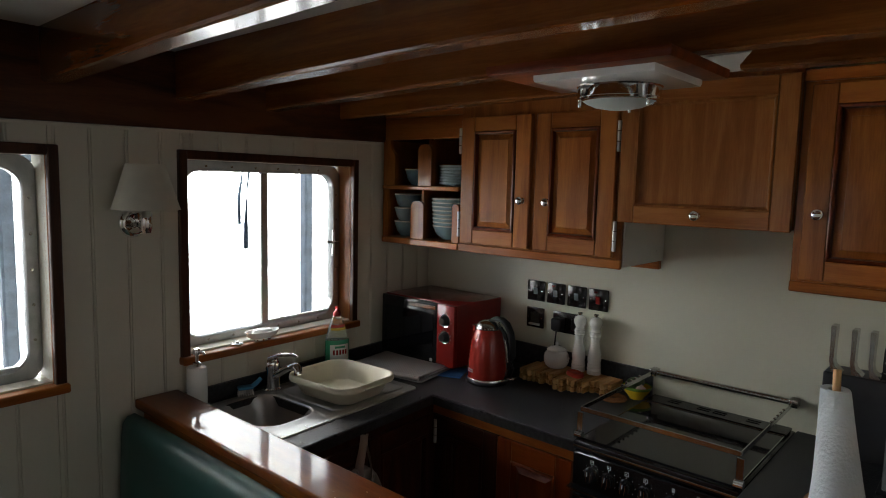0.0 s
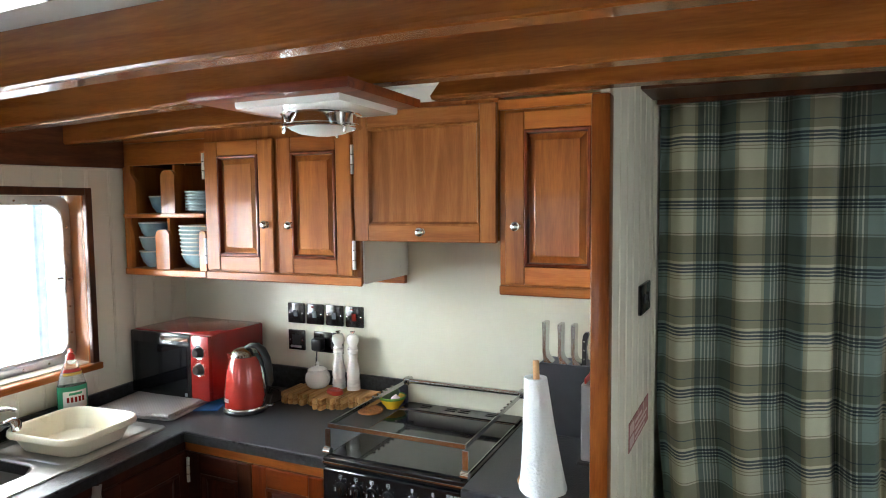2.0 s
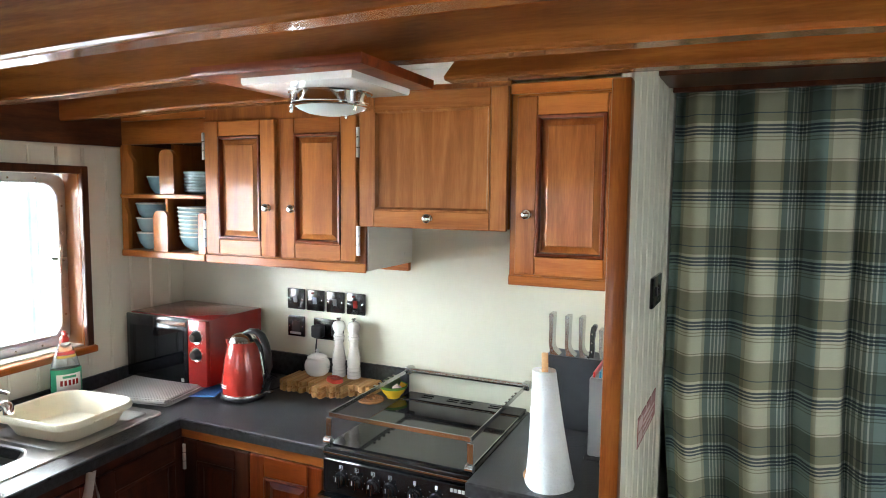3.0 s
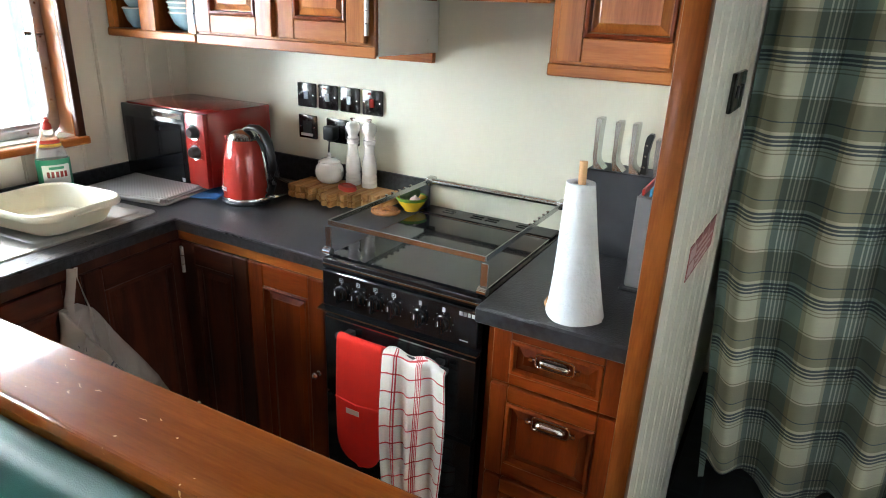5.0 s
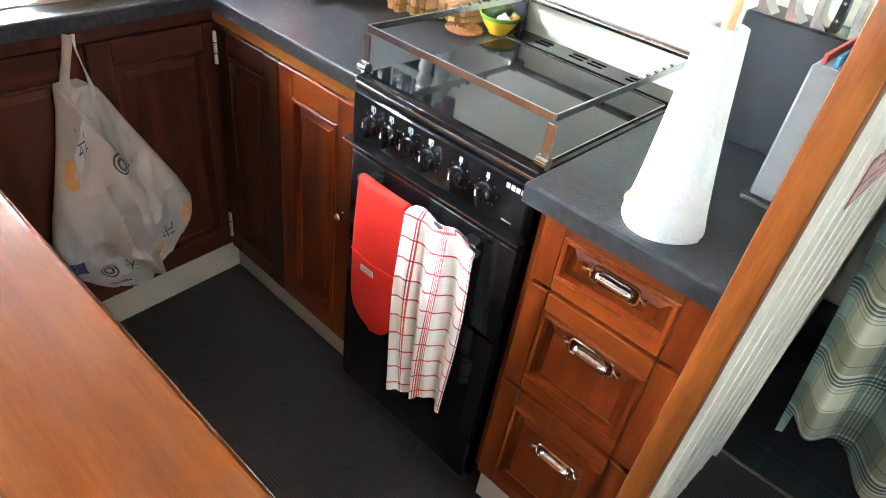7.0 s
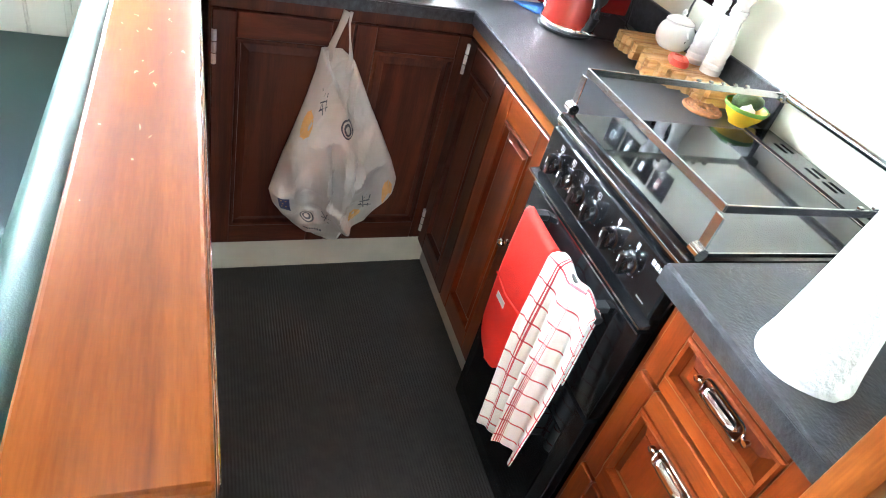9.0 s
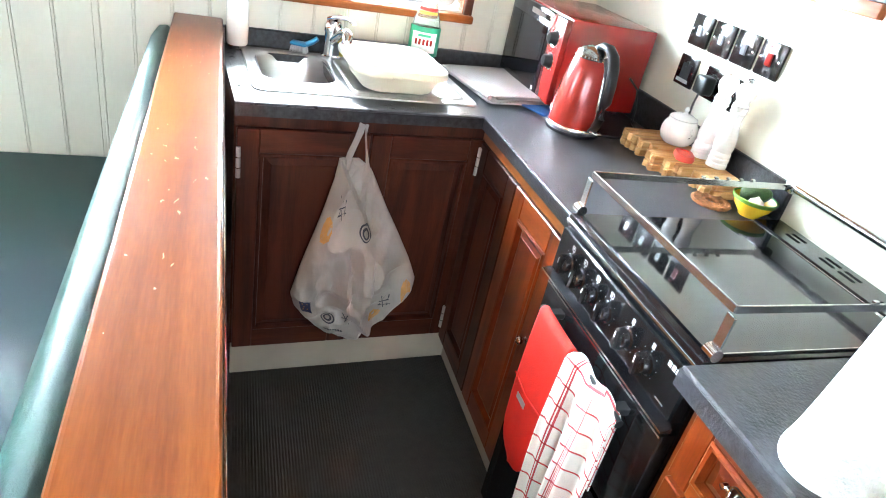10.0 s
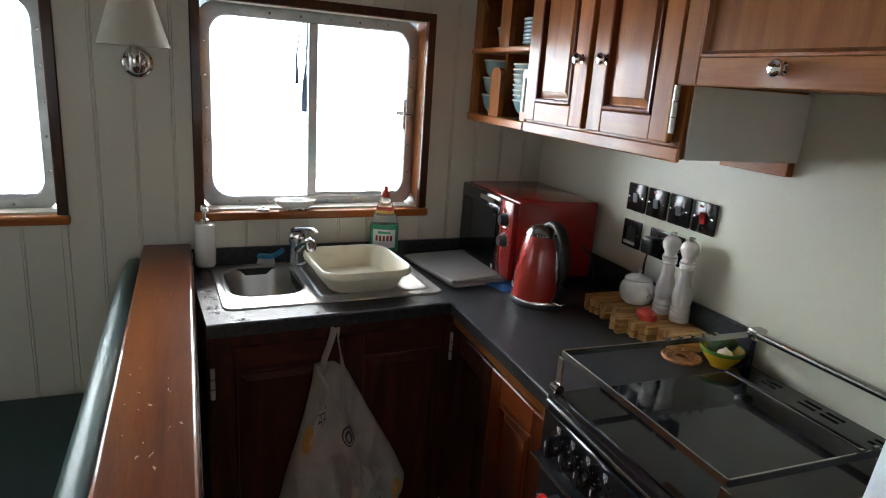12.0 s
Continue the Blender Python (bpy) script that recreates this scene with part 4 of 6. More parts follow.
# ---- cooker ----
def cooker():
    x0, x1, yf = 1.162, 1.648, -0.592
    c = thing("cooker", "black freestanding electric cooker with a glass hob", "cooker", (1.415, -0.3, FLOOR))
    part("body", box(x0, x1, yf + 0.025, -0.03, FLOOR + 0.05, 0.885, 0.004), BLACK, c)
    part("plinth", box(x0 + 0.03, x1 - 0.03, yf + 0.06, -0.05, FLOOR, FLOOR + 0.05), BLACKPL, c)
    # hob
    part("hob_frame", box(x0 - 0.003, x1 + 0.003, yf - 0.006, -0.012, 0.886, 0.916, 0.005, seg=2), BLACK, c, smooth=40)
    b = loft([rrect(x0 + 0.012, x1 - 0.012, yf + 0.015, -0.105, 0.008, 0.9165), rrect(x0 + 0.012, x1 - 0.012, yf + 0.015, -0.105, 0.008, 0.921)], cap1=True)
    part("hob_glass", b, BLACKGLASS, c, "black ceramic hob glass")
    b = box(x0 + 0.006, x1 - 0.006, -0.100, -0.016, 0.9165, 0.926, 0.003)
    v = part("vent_strip", b, BLACK, c)
    for k in range(3):
        for j in range(2 if k != 1 else 4):
            cx = x0 + 0.10 + 0.135 * k + (0.055 if j >= 2 else 0) - (0.03 if k == 1 else 0)
            part("vent_slot", box(cx - 0.021, cx + 0.021, -0.068 + 0.020 * (j % 2), -0.060 + 0.020 * (j % 2), 0.9263, 0.9268), SLOT, v, "dark vent slot")
    part("trim_line", box(x0 - 0.002, x1 + 0.002, yf - 0.0085, yf - 0.0062, 0.897, 0.903, 0.0006), STEEL, c, "bright trim along the hob's front")
    part("glass_edge", box(x0 + 0.010, x1 - 0.010, -0.1045, -0.1012, 0.9170, 0.9225, 0.0008), STEEL, c, "bright rear edge of the glass")
    part("side_edge", box(x1 - 0.0115, x1 - 0.0085, yf + 0.015, -0.105, 0.9170, 0.9222, 0.0006), STEEL, c, "bright side edge of the glass")
    # control panel, leaning back a little
    pb = box(x0, x1, -0.012, 0.018, 0.775, 0.884, 0.004)
    pan = part("control_panel", moved(pb, Matrix.Translation((0, yf, 0)) ), BLACK, c, smooth=40)
    for k, x in enumerate((1.229, 1.285, 1.342, 1.400, 1.481, 1.550)):
        at = Matrix.Translation((x, yf - 0.012, 0.826))
        kb = part("knob", lathe([(0, 0.018), (0.014, 0.018), (0.0165, 0.016), (0.0185, 0.006), (0.0225, 0.004), (0.0235, 0.0)], 28, at @ pose(0, 0, 0, 90, 0, 0)), BLACK, pan, "black control knob", smooth=40)
        tilt = pose(0, 0, 0, 0, 5 * math.sin(k), 0)
        grip = [[(-0.0062 * w, y, -0.021 * h), (0.0062 * w, y, -0.021 * h), (0.0062 * w, y, 0.021 * h), (-0.0062 * w, y, 0.021 * h)] for y, w, h in ((-0.010, 1.15, 1.0), (-0.024, 0.95, 0.98), (-0.030, 0.62, 0.90))]
        part("grip", moved(loft(grip, True, True), at @ tilt), BLACK, kb)
        for q in (-1, 1):
            part("bright_line", moved(box(q * 0.0066 - 0.0006, q * 0.0066 + 0.0006, -0.0245, -0.012, -0.017, 0.017), at @ tilt), CHROME, kb, "bright flank line")
        part("pointer", moved(box(-0.0012, 0.0012, -0.0306, -0.0296, 0.004, 0.017), at @ tilt), INK_W, kb)
        b = box(x - 0.001, x + 0.001, yf - 0.0126, yf - 0.0122, 0.852, 0.854)
        if k < 4:
            for q in ((-0.006, 0.006, 0.858, 0.8592), (-0.006, 0.006, 0.8688, 0.870), (-0.006, -0.0048, 0.858, 0.870), (0.0048, 0.006, 0.858, 0.870)):
                b = box(x + q[0], x + q[1], yf - 0.0126, yf - 0.0122, q[2], q[3], bm=b)
            b = box(x - 0.003, x + 0.001, yf - 0.0126, yf - 0.0122, 0.862, 0.866, bm=b)
        else:
            b = box(x - 0.004, x + 0.004, yf - 0.0126, yf - 0.0122, 0.858, 0.870, bm=b)
        part("marking", b, INK_W, pan)
        b = None
        for j in range(7):
            a = radians(-130 + 260 * j / 6)
            px, pz = x + 0.028 * math.sin(a), 0.828 + 0.028 * math.cos(a)
            b = box(px - 0.0007, px + 0.0007, yf - 0.0126, yf - 0.0122, pz - 0.0007, pz + 0.0007, bm=b)
        part("marking", b, INK_W, pan)
    b = None
    for j in range(4):
        xx = 1.594 + 0.0115 * j
        b = box(xx, xx + 0.009, yf - 0.0126, yf - 0.0122, 0.862, 0.8725, bm=b)
    part("badge", b, INK_W, pan, "silver maker's badge")
    part("model_mark", box(1.598, 1.622, yf - 0.0126, yf - 0.0122, 0.792, 0.795), INK_W, pan)
    # lip, grill door and oven door
    b = loft([[(x0 - 0.010, yf - 0.004, 0.772), (x0 - 0.010, yf - 0.026, 0.768), (x0 - 0.010, yf - 0.026, 0.764), (x0 - 0.010, yf - 0.004, 0.762)],
              [(x1 + 0.006, yf - 0.004, 0.772), (x1 + 0.006, yf - 0.026, 0.768), (x1 + 0.006, yf - 0.026, 0.764), (x1 + 0.006, yf - 0.004, 0.762)]], True, True)
    part("drip_lip", b, BLACK, c)
    part("lip_edge", box(x0 - 0.010, x1 + 0.006, yf - 0.0272, yf - 0.0262, 0.764, 0.768), STEEL, c, "bright worn lip edge")
    part("door_edge", box(x0 + 0.004, x1 - 0.004, yf - 0.0115, yf - 0.0103, 0.739, 0.743), STEEL, c, "bright line along the grill door")
    d = part("grill_door", box(x0 + 0.002, x1 - 0.002, yf - 0.010, yf + 0.024, 0.495, 0.745, 0.005, seg=2), BLACK, c, smooth=40)
    b = tube([(x0 + 0.075, yf - 0.048, 0.715), (x1 - 0.062, yf - 0.048, 0.715)], 0.009, 12)
    for xx in (x0 + 0.10, x1 - 0.10):
        b = box(xx - 0.012, xx + 0.012, yf - 0.046, yf - 0.009, 0.707, 0.723, 0.002, bm=b)
    part("handle", b, BLACKPL, d, smooth=40)
    o = part("oven_door", box(x0 + 0.002, x1 - 0.002, yf - 0.010, yf + 0.024, FLOOR + 0.075, 0.485, 0.005, seg=2), BLACK, c, smooth=40)
    part("glass", box(x0 + 0.04, x1 - 0.04, yf - 0.013, yf - 0.0105, FLOOR + 0.13, 0.40, 0.001), BLACKGLASS, o)
    # sea rail round the hob
    r = thing("sea_rail", "stainless steel sea rail clamped round the hob", "rail", (1.415, -0.3, 0.916))
    rx0, rx1, ry0, ry1, rz = 1.168, 1.643, -0.578, -0.030, 1.013
    for q in ((rx0, rx1, ry0 - 0.002, ry0 + 0.002), (rx0 - 0.002, rx0 + 0.002, ry0, ry1), (rx1 - 0.002, rx1 + 0.002, ry0, ry1)):
        part("bar", box(q[0], q[1], q[2], q[3], rz - 0.0075, rz + 0.0075, 0.001), STEEL, r)
    part("back_bar", tube([(rx0 + 0.01, ry1, rz + 0.002), (rx1 - 0.0, ry1, rz + 0.002)], 0.010, 12), STEEL, r, smooth=50)
    for xx in (rx0, rx1):
        part("post", box(xx - 0.010, xx + 0.010, ry0 - 0.003, ry0 + 0.001, 0.930, rz - 0.011, 0.001), STEEL, r)
        b = tube([(xx - 0.012, ry0 - 0.004, 0.930), (xx + 0.012, ry0 - 0.004, 0.930)], 0.012, 12)
        part("clamp", b, CHROME, r, smooth=50)
        part("bracket", box(xx - 0.014, xx + 0.014, ry1 - 0.012, -0.001, rz - 0.014, rz + 0.014, 0.005, seg=2), STEEL, r, smooth=40)
    for k in range(5):
        for xx in (rx0, rx1):
            part("rivet", box(xx - 0.004, xx + 0.004, -0.30 + 0.035 * k, -0.290 + 0.035 * k, rz + 0.009, rz + 0.0135, 0.001), STEEL, r)


SLOT = surf("slot_shadow_black", (0.003, 0.003, 0.003), 0.95, var=0.1, bump=0.0, spec=0.05)
INK_W = surf("white_print", (0.5, 0.5, 0.49), 0.5, var=0.03, bump=0.0)
cooker()


# ---- ceiling lamp on its panel ----
def ceiling_lamp():
    p = thing("lamp_panel", "mahogany board with a white pad under the deck beams", "panel", (1.40, -0.94, 1.935))

    def slab(x0, x1, y0, y1, z0, t):
        """A board whose edges are rounded over at the bottom."""
        q = lambda i, z: [(x0 + i, y0 + i, z), (x1 - i, y0 + i, z), (x1 - i, y1 - i, z), (x0 + i, y1 - i, z)]
        return loft([q(t * 0.42, z0), q(t * 0.14, z0 + t * 0.08), q(0.0, z0 + t * 0.40), q(0.0, z0 + t)], True, True)
    part("board", slab(1.168, 1.610, -1.110, -0.776, 1.954, 0.022), MAHOG_DEEP_X, p, smooth=35)
    part("pad", slab(1.272, 1.560, -1.066, -0.806, 1.937, 0.0165), WHITE, p, "white painted pad", smooth=35)
    m = Matrix.Translation((1.418, -0.930, 1.9365))
    l = thing("ceiling_lamp", "round chrome ceiling lamp with a frosted glass dome, unlit", "lamp", m=m)
    part("ring", lathe([(0.0, 0), (0.092, 0), (0.096, -0.002), (0.097, -0.005), (0.094, -0.008), (0.094, -0.030), (0.098, -0.032), (0.098, -0.036), (0.094, -0.038), (0.084, -0.038), (0.082, -0.033)], 56, None), CHROME, l, "polished chrome ring", smooth=40)
    part("dome", lathe([(0.083, -0.034), (0.074, -0.041), (0.055, -0.049), (0.028, -0.054), (0, -0.055)], 40), FROST, l, "frosted glass dome", smooth=60)
    for k in range(3):
        a = radians(-20 + 120 * k)
        part("clip", lathe([(0, -0.010), (0.003, -0.010), (0.0042, -0.007), (0.0042, 0.004), (0, 0.004)], 10, Matrix.Translation((0.090 * math.cos(a), 0.090 * math.sin(a), -0.042))), CHROME, l, smooth=50)


FROST = surf("frosted_glass", (0.66, 0.72, 0.70), 0.35, var=0.04, bump=0.01)
ceiling_lamp()


# ---- wall lamp ----
def sconce():
    w = thing("wall_lamp", "chrome wall lamp with a cream cone shade, unlit", "lamp", (0.16, -1.47, 1.55))
    c = Vector((0.160, -1.470, 0))
    b = lathe([(0.0, 0.009), (0.028, 0.009), (0.032, 0.013), (0.038, 0.012), (0.046, 0.004), (0.047, 0)], 32, Matrix.Translation((0.066, -1.470, 1.556)) @ pose(0, 0, 0, 0, 90, 0))
    part("back_plate", b, CHROME, w, "polished chrome back plate", smooth=50)
    b = tube([(0.085, -1.47, 1.556), (0.12, -1.47, 1.548), (0.155, -1.47, 1.552), (0.160, -1.47, 1.575)], 0.008, 10)
    b = lathe([(0, 1.530), (0.012, 1.530), (0.014, 1.540), (0.016, 1.545), (0.016, 1.590), (0.013, 1.594), (0.013, 1.64), (0, 1.64)], 20, Matrix.Translation(c), bm=b)
    part("arm", b, CHROME, w, smooth=45)
    b = lathe([(0.097, 1.602), (0.055, 1.738), (0.053, 1.738), (0.095, 1.602)], 40, Matrix.Translation(c))
    part("shade", b, SHADE, w, "cream fabric cone shade", smooth=50)


SHADE = surf("cream_shade_cloth", (0.72, 0.69, 0.58), 0.8, var=0.05, scale=20, bump=0.1, fine=500)
sconce()


# ---- sink, tap and what stands round them (in the side's own frame) ----
def own(u, v, z, turn=0.0):
    return WM @ Matrix.Translation((u, v, z)) @ pose(0, 0, 0, 0, 0, turn)


def sink():
    s = thing("sink", "inset stainless steel sink with bowl and drainer", "sink", m=WM)
    z = CT + 0.002
    o = lambda i, r, dz: rrect(0.045 + i, 0.470 - i, -1.287 + i, -0.615 - i, r, z + dz)
    h = lambda i, r, dz: rrect(0.078 + i, 0.376 - i, -1.256 + i, -1.030 - i, r, z + dz)
    b = loft([o(0, 0.03, -0.0015), o(0.002, 0.03, 0.003), o(0.008, 0.03, 0.0035), o(0.013, 0.03, 0.001), o(0.022, 0.03, 0.0015), h(-0.012, 0.080, 0.0015), h(-0.006, 0.078, 0.003), h(0, 0.075, 0.001), h(0.005, 0.072, -0.008), h(0.010, 0.070, -0.050), h(0.018, 0.066, -0.105), h(0.030, 0.060, -0.126), h(0.052, 0.045, -0.135)], cap1=True)
    part("bowl_and_rim", b, SINKSTEEL, s, smooth=50)
    b = loft([rrect(0.10, 0.43, -1.005, -0.645, 0.03, z + 0.002), rrect(0.103, 0.427, -1.002, -0.648, 0.03, z + 0.0045), rrect(0.112, 0.418, -0.993, -0.657, 0.025, z + 0.0045), rrect(0.118, 0.412, -0.987, -0.663, 0.02, z + 0.0025)], cap1=True)
    part("drainer", b, SINKSTEEL, s, smooth=50)
    b = lathe([(0, 0.002), (0.018, 0.002), (0.022, 0)], 20, Matrix.Translation((0.21, -1.14, z - 0.1345)))
    part("waste", b, CHROME, s, smooth=50)
    drops = None
    rnd = random.Random(4)
    for k in range(70):
        u, v = rnd.uniform(0.44, 0.55), rnd.uniform(-1.30, -0.62)
        if rnd.random() < 0.5:
            u, v = rnd.uniform(0.06, 0.5), rnd.uniform(-1.33, -1.295)
        zz = CT + 0.0005 if (u > 0.475 or v < -1.29) else z + 0.004
        r = rnd.uniform(0.0015, 0.006)
        drops = lathe([(r, 0), (r * 0.8, r * 0.25), (0, r * 0.32)], 8, Matrix.Translation((u, v, zz)) @ Matrix.Diagonal((1, rnd.uniform(0.8, 1.9), 1, 1)), bm=drops)
    tagged(part("spilled_water", drops, WATER, s, smooth=60), kind="stuff")


def water_material():
    m, n, l, p = material("water")
    p.inputs["Transmission Weight"].default_value = 1.0
    p.inputs["Roughness"].default_value = 0.02
    p.inputs["IOR"].default_value = 1.33
    return m


WATER = water_material()
sink()


def tap():
    t = thing("tap", "chrome single-lever mixer tap", "tap", m=own(0.076, -1.003, CT + 0.004) @ Matrix.Diagonal((0.92, 1.18, 1.0, 1)))
    part("body", lathe([(0, 0), (0.030, 0), (0.030, 0.006), (0.023, 0.010), (0.022, 0.08), (0.025, 0.085), (0.026, 0.105), (0.020, 0.118), (0, 0.122)], 24), CHROME, t, smooth=45)
    part("spout", tube([(0.0, 0.0, 0.045), (0.04, 0.005, 0.072), (0.085, 0.012, 0.098), (0.118, 0.017, 0.108), (0.130, 0.018, 0.100), (0.132, 0.018, 0.078)], [0.014, 0.0135, 0.013, 0.0135, 0.0145, 0.0145], 14), CHROME, t, smooth=50)
    part("lever", tube([(-0.005, -0.005, 0.122), (0.03, 0.01, 0.136), (0.075, 0.03, 0.140), (0.098, 0.038, 0.132)], [0.017, 0.014, 0.010, 0.007], 12, flat=0.55), CHROME, t, smooth=50)


tap()


def tub():
    t = thing("washing_up_bowl", "cream washing-up bowl on the drainer", "washing-up bowl", m=own(0.296, -0.858, CT + 0.007, 1.5) @ Matrix.Diagonal((0.97, 0.96, 0.88, 1)))
    q = lambda i, r, z: rrect(-0.168 + i, 0.168 - i, -0.152 + i, 0.152 - i, r, z)
    b = loft([q(0.045, 0.05, 0.0), q(0.038, 0.055, 0.004), q(0.014, 0.065, 0.058), q(0.012, 0.065, 0.060), q(0.0, 0.07, 0.060), q(-0.002, 0.07, 0.066), q(0.0, 0.07, 0.082), q(0.003, 0.07, 0.085), q(0.007, 0.068, 0.084), q(0.012, 0.066, 0.078), q(0.036, 0.055, 0.008), q(0.044, 0.05, 0.005)], cap0=True, cap1=True)
    part("shell", b, CREAMPL, t, smooth=50)
    part("grip", box(0.166, 0.172, -0.05, 0.05, 0.060, 0.070, 0.003), CREAMPL, t)


tub()


def fairy_bottle():
    b = thing("washing_up_liquid", "clear bottle of green washing-up liquid with a red cap", "bottle", m=own(0.088, -0.692, CT + 0.001, -20) @ Matrix.Scale(1.22, 4))
    def ell(rx, ry, z, n=28):
        return [(rx * math.cos(2 * math.pi * i / n), ry * math.sin(2 * math.pi * i / n), z) for i in range(n)]
    prof = [(0.024, 0.034, 0.0), (0.028, 0.041, 0.006), (0.029, 0.042, 0.06), (0.029, 0.041, 0.115), (0.025, 0.033, 0.145), (0.017, 0.022, 0.175), (0.011, 0.013, 0.198)]
    part("shell", loft([ell(*p) for p in prof], True, True), CLEARPL, b, "clear plastic", smooth=60)
    part("liquid", loft([ell(p[0] - 0.002, p[1] - 0.002, max(p[2], 0.003)) for p in prof[:4]], True, True), GREENLIQ, b, "green liquid", smooth=60)
    def lab(rx, ry, z0, z1, a0, a1, mat, name, n=12):
        pts0 = [(rx * math.cos(radians(a0 + (a1 - a0) * i / n)), ry * math.sin(radians(a0 + (a1 - a0) * i / n)), 0) for i in range(n + 1)]
        outl = [[(x * 1.0, y, z0) for x, y, _ in pts0] + [(x * 0.98, y * 0.98, z0) for x, y, _ in pts0[::-1]], [(x, y, z1) for x, y, _ in pts0] + [(x * 0.98, y * 0.98, z1) for x, y, _ in pts0[::-1]]]
        part(name, loft(outl, True, True), mat, b)
    lab(0.0300, 0.0430, 0.040, 0.118, -80, 80, GREENLAB, "green_label")
    lab(0.0306, 0.0440, 0.050, 0.104, -48, 48, WHITE, "white_label")
    for q in range(5):
        lab(0.0312, 0.0450, 0.070, 0.086, -33 + 14 * q, -24 + 14 * q, RED, "print_bar", 3)
    lab(0.0310, 0.0446, 0.092, 0.099, -24, 24, GREENLAB, "green_band")
    lab(0.0225, 0.0300, 0.150, 0.158, -60, 60, YELLOW, "yellow_tag")
    lab(0.0212, 0.0280, 0.160, 0.169, -60, 60, REDCAP, "red_tag")
    part("cap", lathe([(0, 0.196), (0.0125, 0.196), (0.0125, 0.208), (0.009, 0.212), (0.006, 0.216), (0.006, 0.224), (0.007, 0.227), (0, 0.230)], 20), REDCAP, b, "red pull cap", smooth=45)
    part("spout_tab", box(-0.004, 0.016, -0.006, 0.006, 0.218, 0.224, 0.002), REDCAP, b)


def clear_plastic(name, col, rough=0.08, ior=1.2):
    m, n, l, p = material(name)
    p.inputs["Base Color"].default_value = (*col, 1)
    p.inputs["Transmission Weight"].default_value = 0.85
    p.inputs["Roughness"].default_value = rough
    p.inputs["IOR"].default_value = ior
    return m


CLEARPL = clear_plastic("clear_plastic", (0.9, 0.93, 0.92))
GREENLIQ = clear_plastic("green_liquid", (0.04, 0.30, 0.14), 0.15, 1.3)
GREENLAB = surf("green_label", (0.03, 0.28, 0.14), 0.4, var=0.15, scale=30)
YELLOW = surf("yellow_print", (0.75, 0.48, 0.05), 0.4, var=0.1)
REDCAP = surf("red_plastic", (0.55, 0.04, 0.03), 0.35, var=0.08)
fairy_bottle()


def soap_dispenser():
    d = thing("soap_dispenser", "white ceramic soap dispenser with a chrome pump", "dispenser", m=own(0.060, -1.300, CT + 0.001, 10))
    part("foot", lathe([(0, 0), (0.027, 0), (0.027, 0.012), (0, 0.012)], 24), CHROME, d)
    part("body", lathe([(0, 0.012), (0.030, 0.012), (0.033, 0.018), (0.034, 0.07), (0.033, 0.145), (0.029, 0.153), (0, 0.155)], 28), WHITE, d, smooth=45)
    b = lathe([(0.014, 0.154), (0.014, 0.168), (0.006, 0.172), (0.006, 0.195), (0.012, 0.197), (0.012, 0.210), (0.009, 0.216), (0, 0.217)], 16)
    b = tube([(0, 0, 0.205), (0.030, 0, 0.207), (0.038, 0, 0.200)], 0.0045, 8, bm=b)
    part("pump", b, CHROME, d, smooth=45)


soap_dispenser()


def small_sink_things():
    t = thing("sponge", "yellow washing sponge behind the tap", "sponge", m=own(0.042, -0.966, CT + 0.001, 65))
    part("foam", box(-0.013, 0.013, -0.033, 0.033, 0, 0.085, 0.006, seg=2), SPONGE, t, smooth=50)
    part("scourer", box(-0.018, -0.0135, -0.033, 0.033, 0, 0.085, 0.002), GREENLAB, t)
    b = thing("washing_brush", "blue and white washing-up brush lying by the tap", "brush", m=own(0.052, -1.105, CT + 0.004, 65))
    part("head", box(-0.028, 0.028, -0.018, 0.018, 0.022, 0.034, 0.006, seg=2), BLUEPL, b, smooth=45)
    br = None
    for i in range(7):
        for j in range(4):
            br = tube([(-0.022 + 0.0075 * i, -0.011 + 0.0075 * j, 0.022), (-0.026 + 0.0088 * i, -0.014 + 0.0095 * j, 0.001)], 0.0022, 5, bm=br)
    part("bristles", br, WHITE, b)
    part("handle", tube([(0.024, 0, 0.030), (0.042, 0.004, 0.040), (0.058, 0.008, 0.054)], [0.009, 0.009, 0.008], 8), BLUEPL, b, smooth=45)
    d = thing("soap_dish", "white oval soap dish on the window sill", "soap dish", m=own(0.004, -0.995, 1.0955, 0))
    def ell(rx, ry, z, n=32):
        return [(rx * math.cos(2 * math.pi * i / n), ry * math.sin(2 * math.pi * i / n), z) for i in range(n)]
    part("foot", loft([ell(0.022, 0.040, 0), ell(0.020, 0.038, 0.007)], True, True), CHROME, d, smooth=40)
    part("dish", loft([ell(0.024, 0.045, 0.007), ell(0.034, 0.064, 0.018), ell(0.038, 0.072, 0.034), ell(0.035, 0.069, 0.034), ell(0.030, 0.060, 0.020), ell(0.020, 0.045, 0.014)], True, True), WHITE, d, smooth=60)
    part("soap", loft([ell(0.020, 0.036, 0.015), ell(0.025, 0.044, 0.022), ell(0.024, 0.042, 0.034), ell(0.012, 0.028, 0.040)], True, True), WHITE, d, "white bar of soap", smooth=70)
    p = thing("sink_plug", "small steel sink plug on the window sill", "plug", m=own(0.004, -1.105, 1.0955))
    part("disc", lathe([(0, 0), (0.020, 0), (0.021, 0.004), (0.016, 0.007), (0, 0.007)], 20), STEEL, p, smooth=40)
    part("grip", lathe([(0, 0.014), (0.006, 0.013), (0.006, 0.007)], 12), STEEL, p, smooth=40)


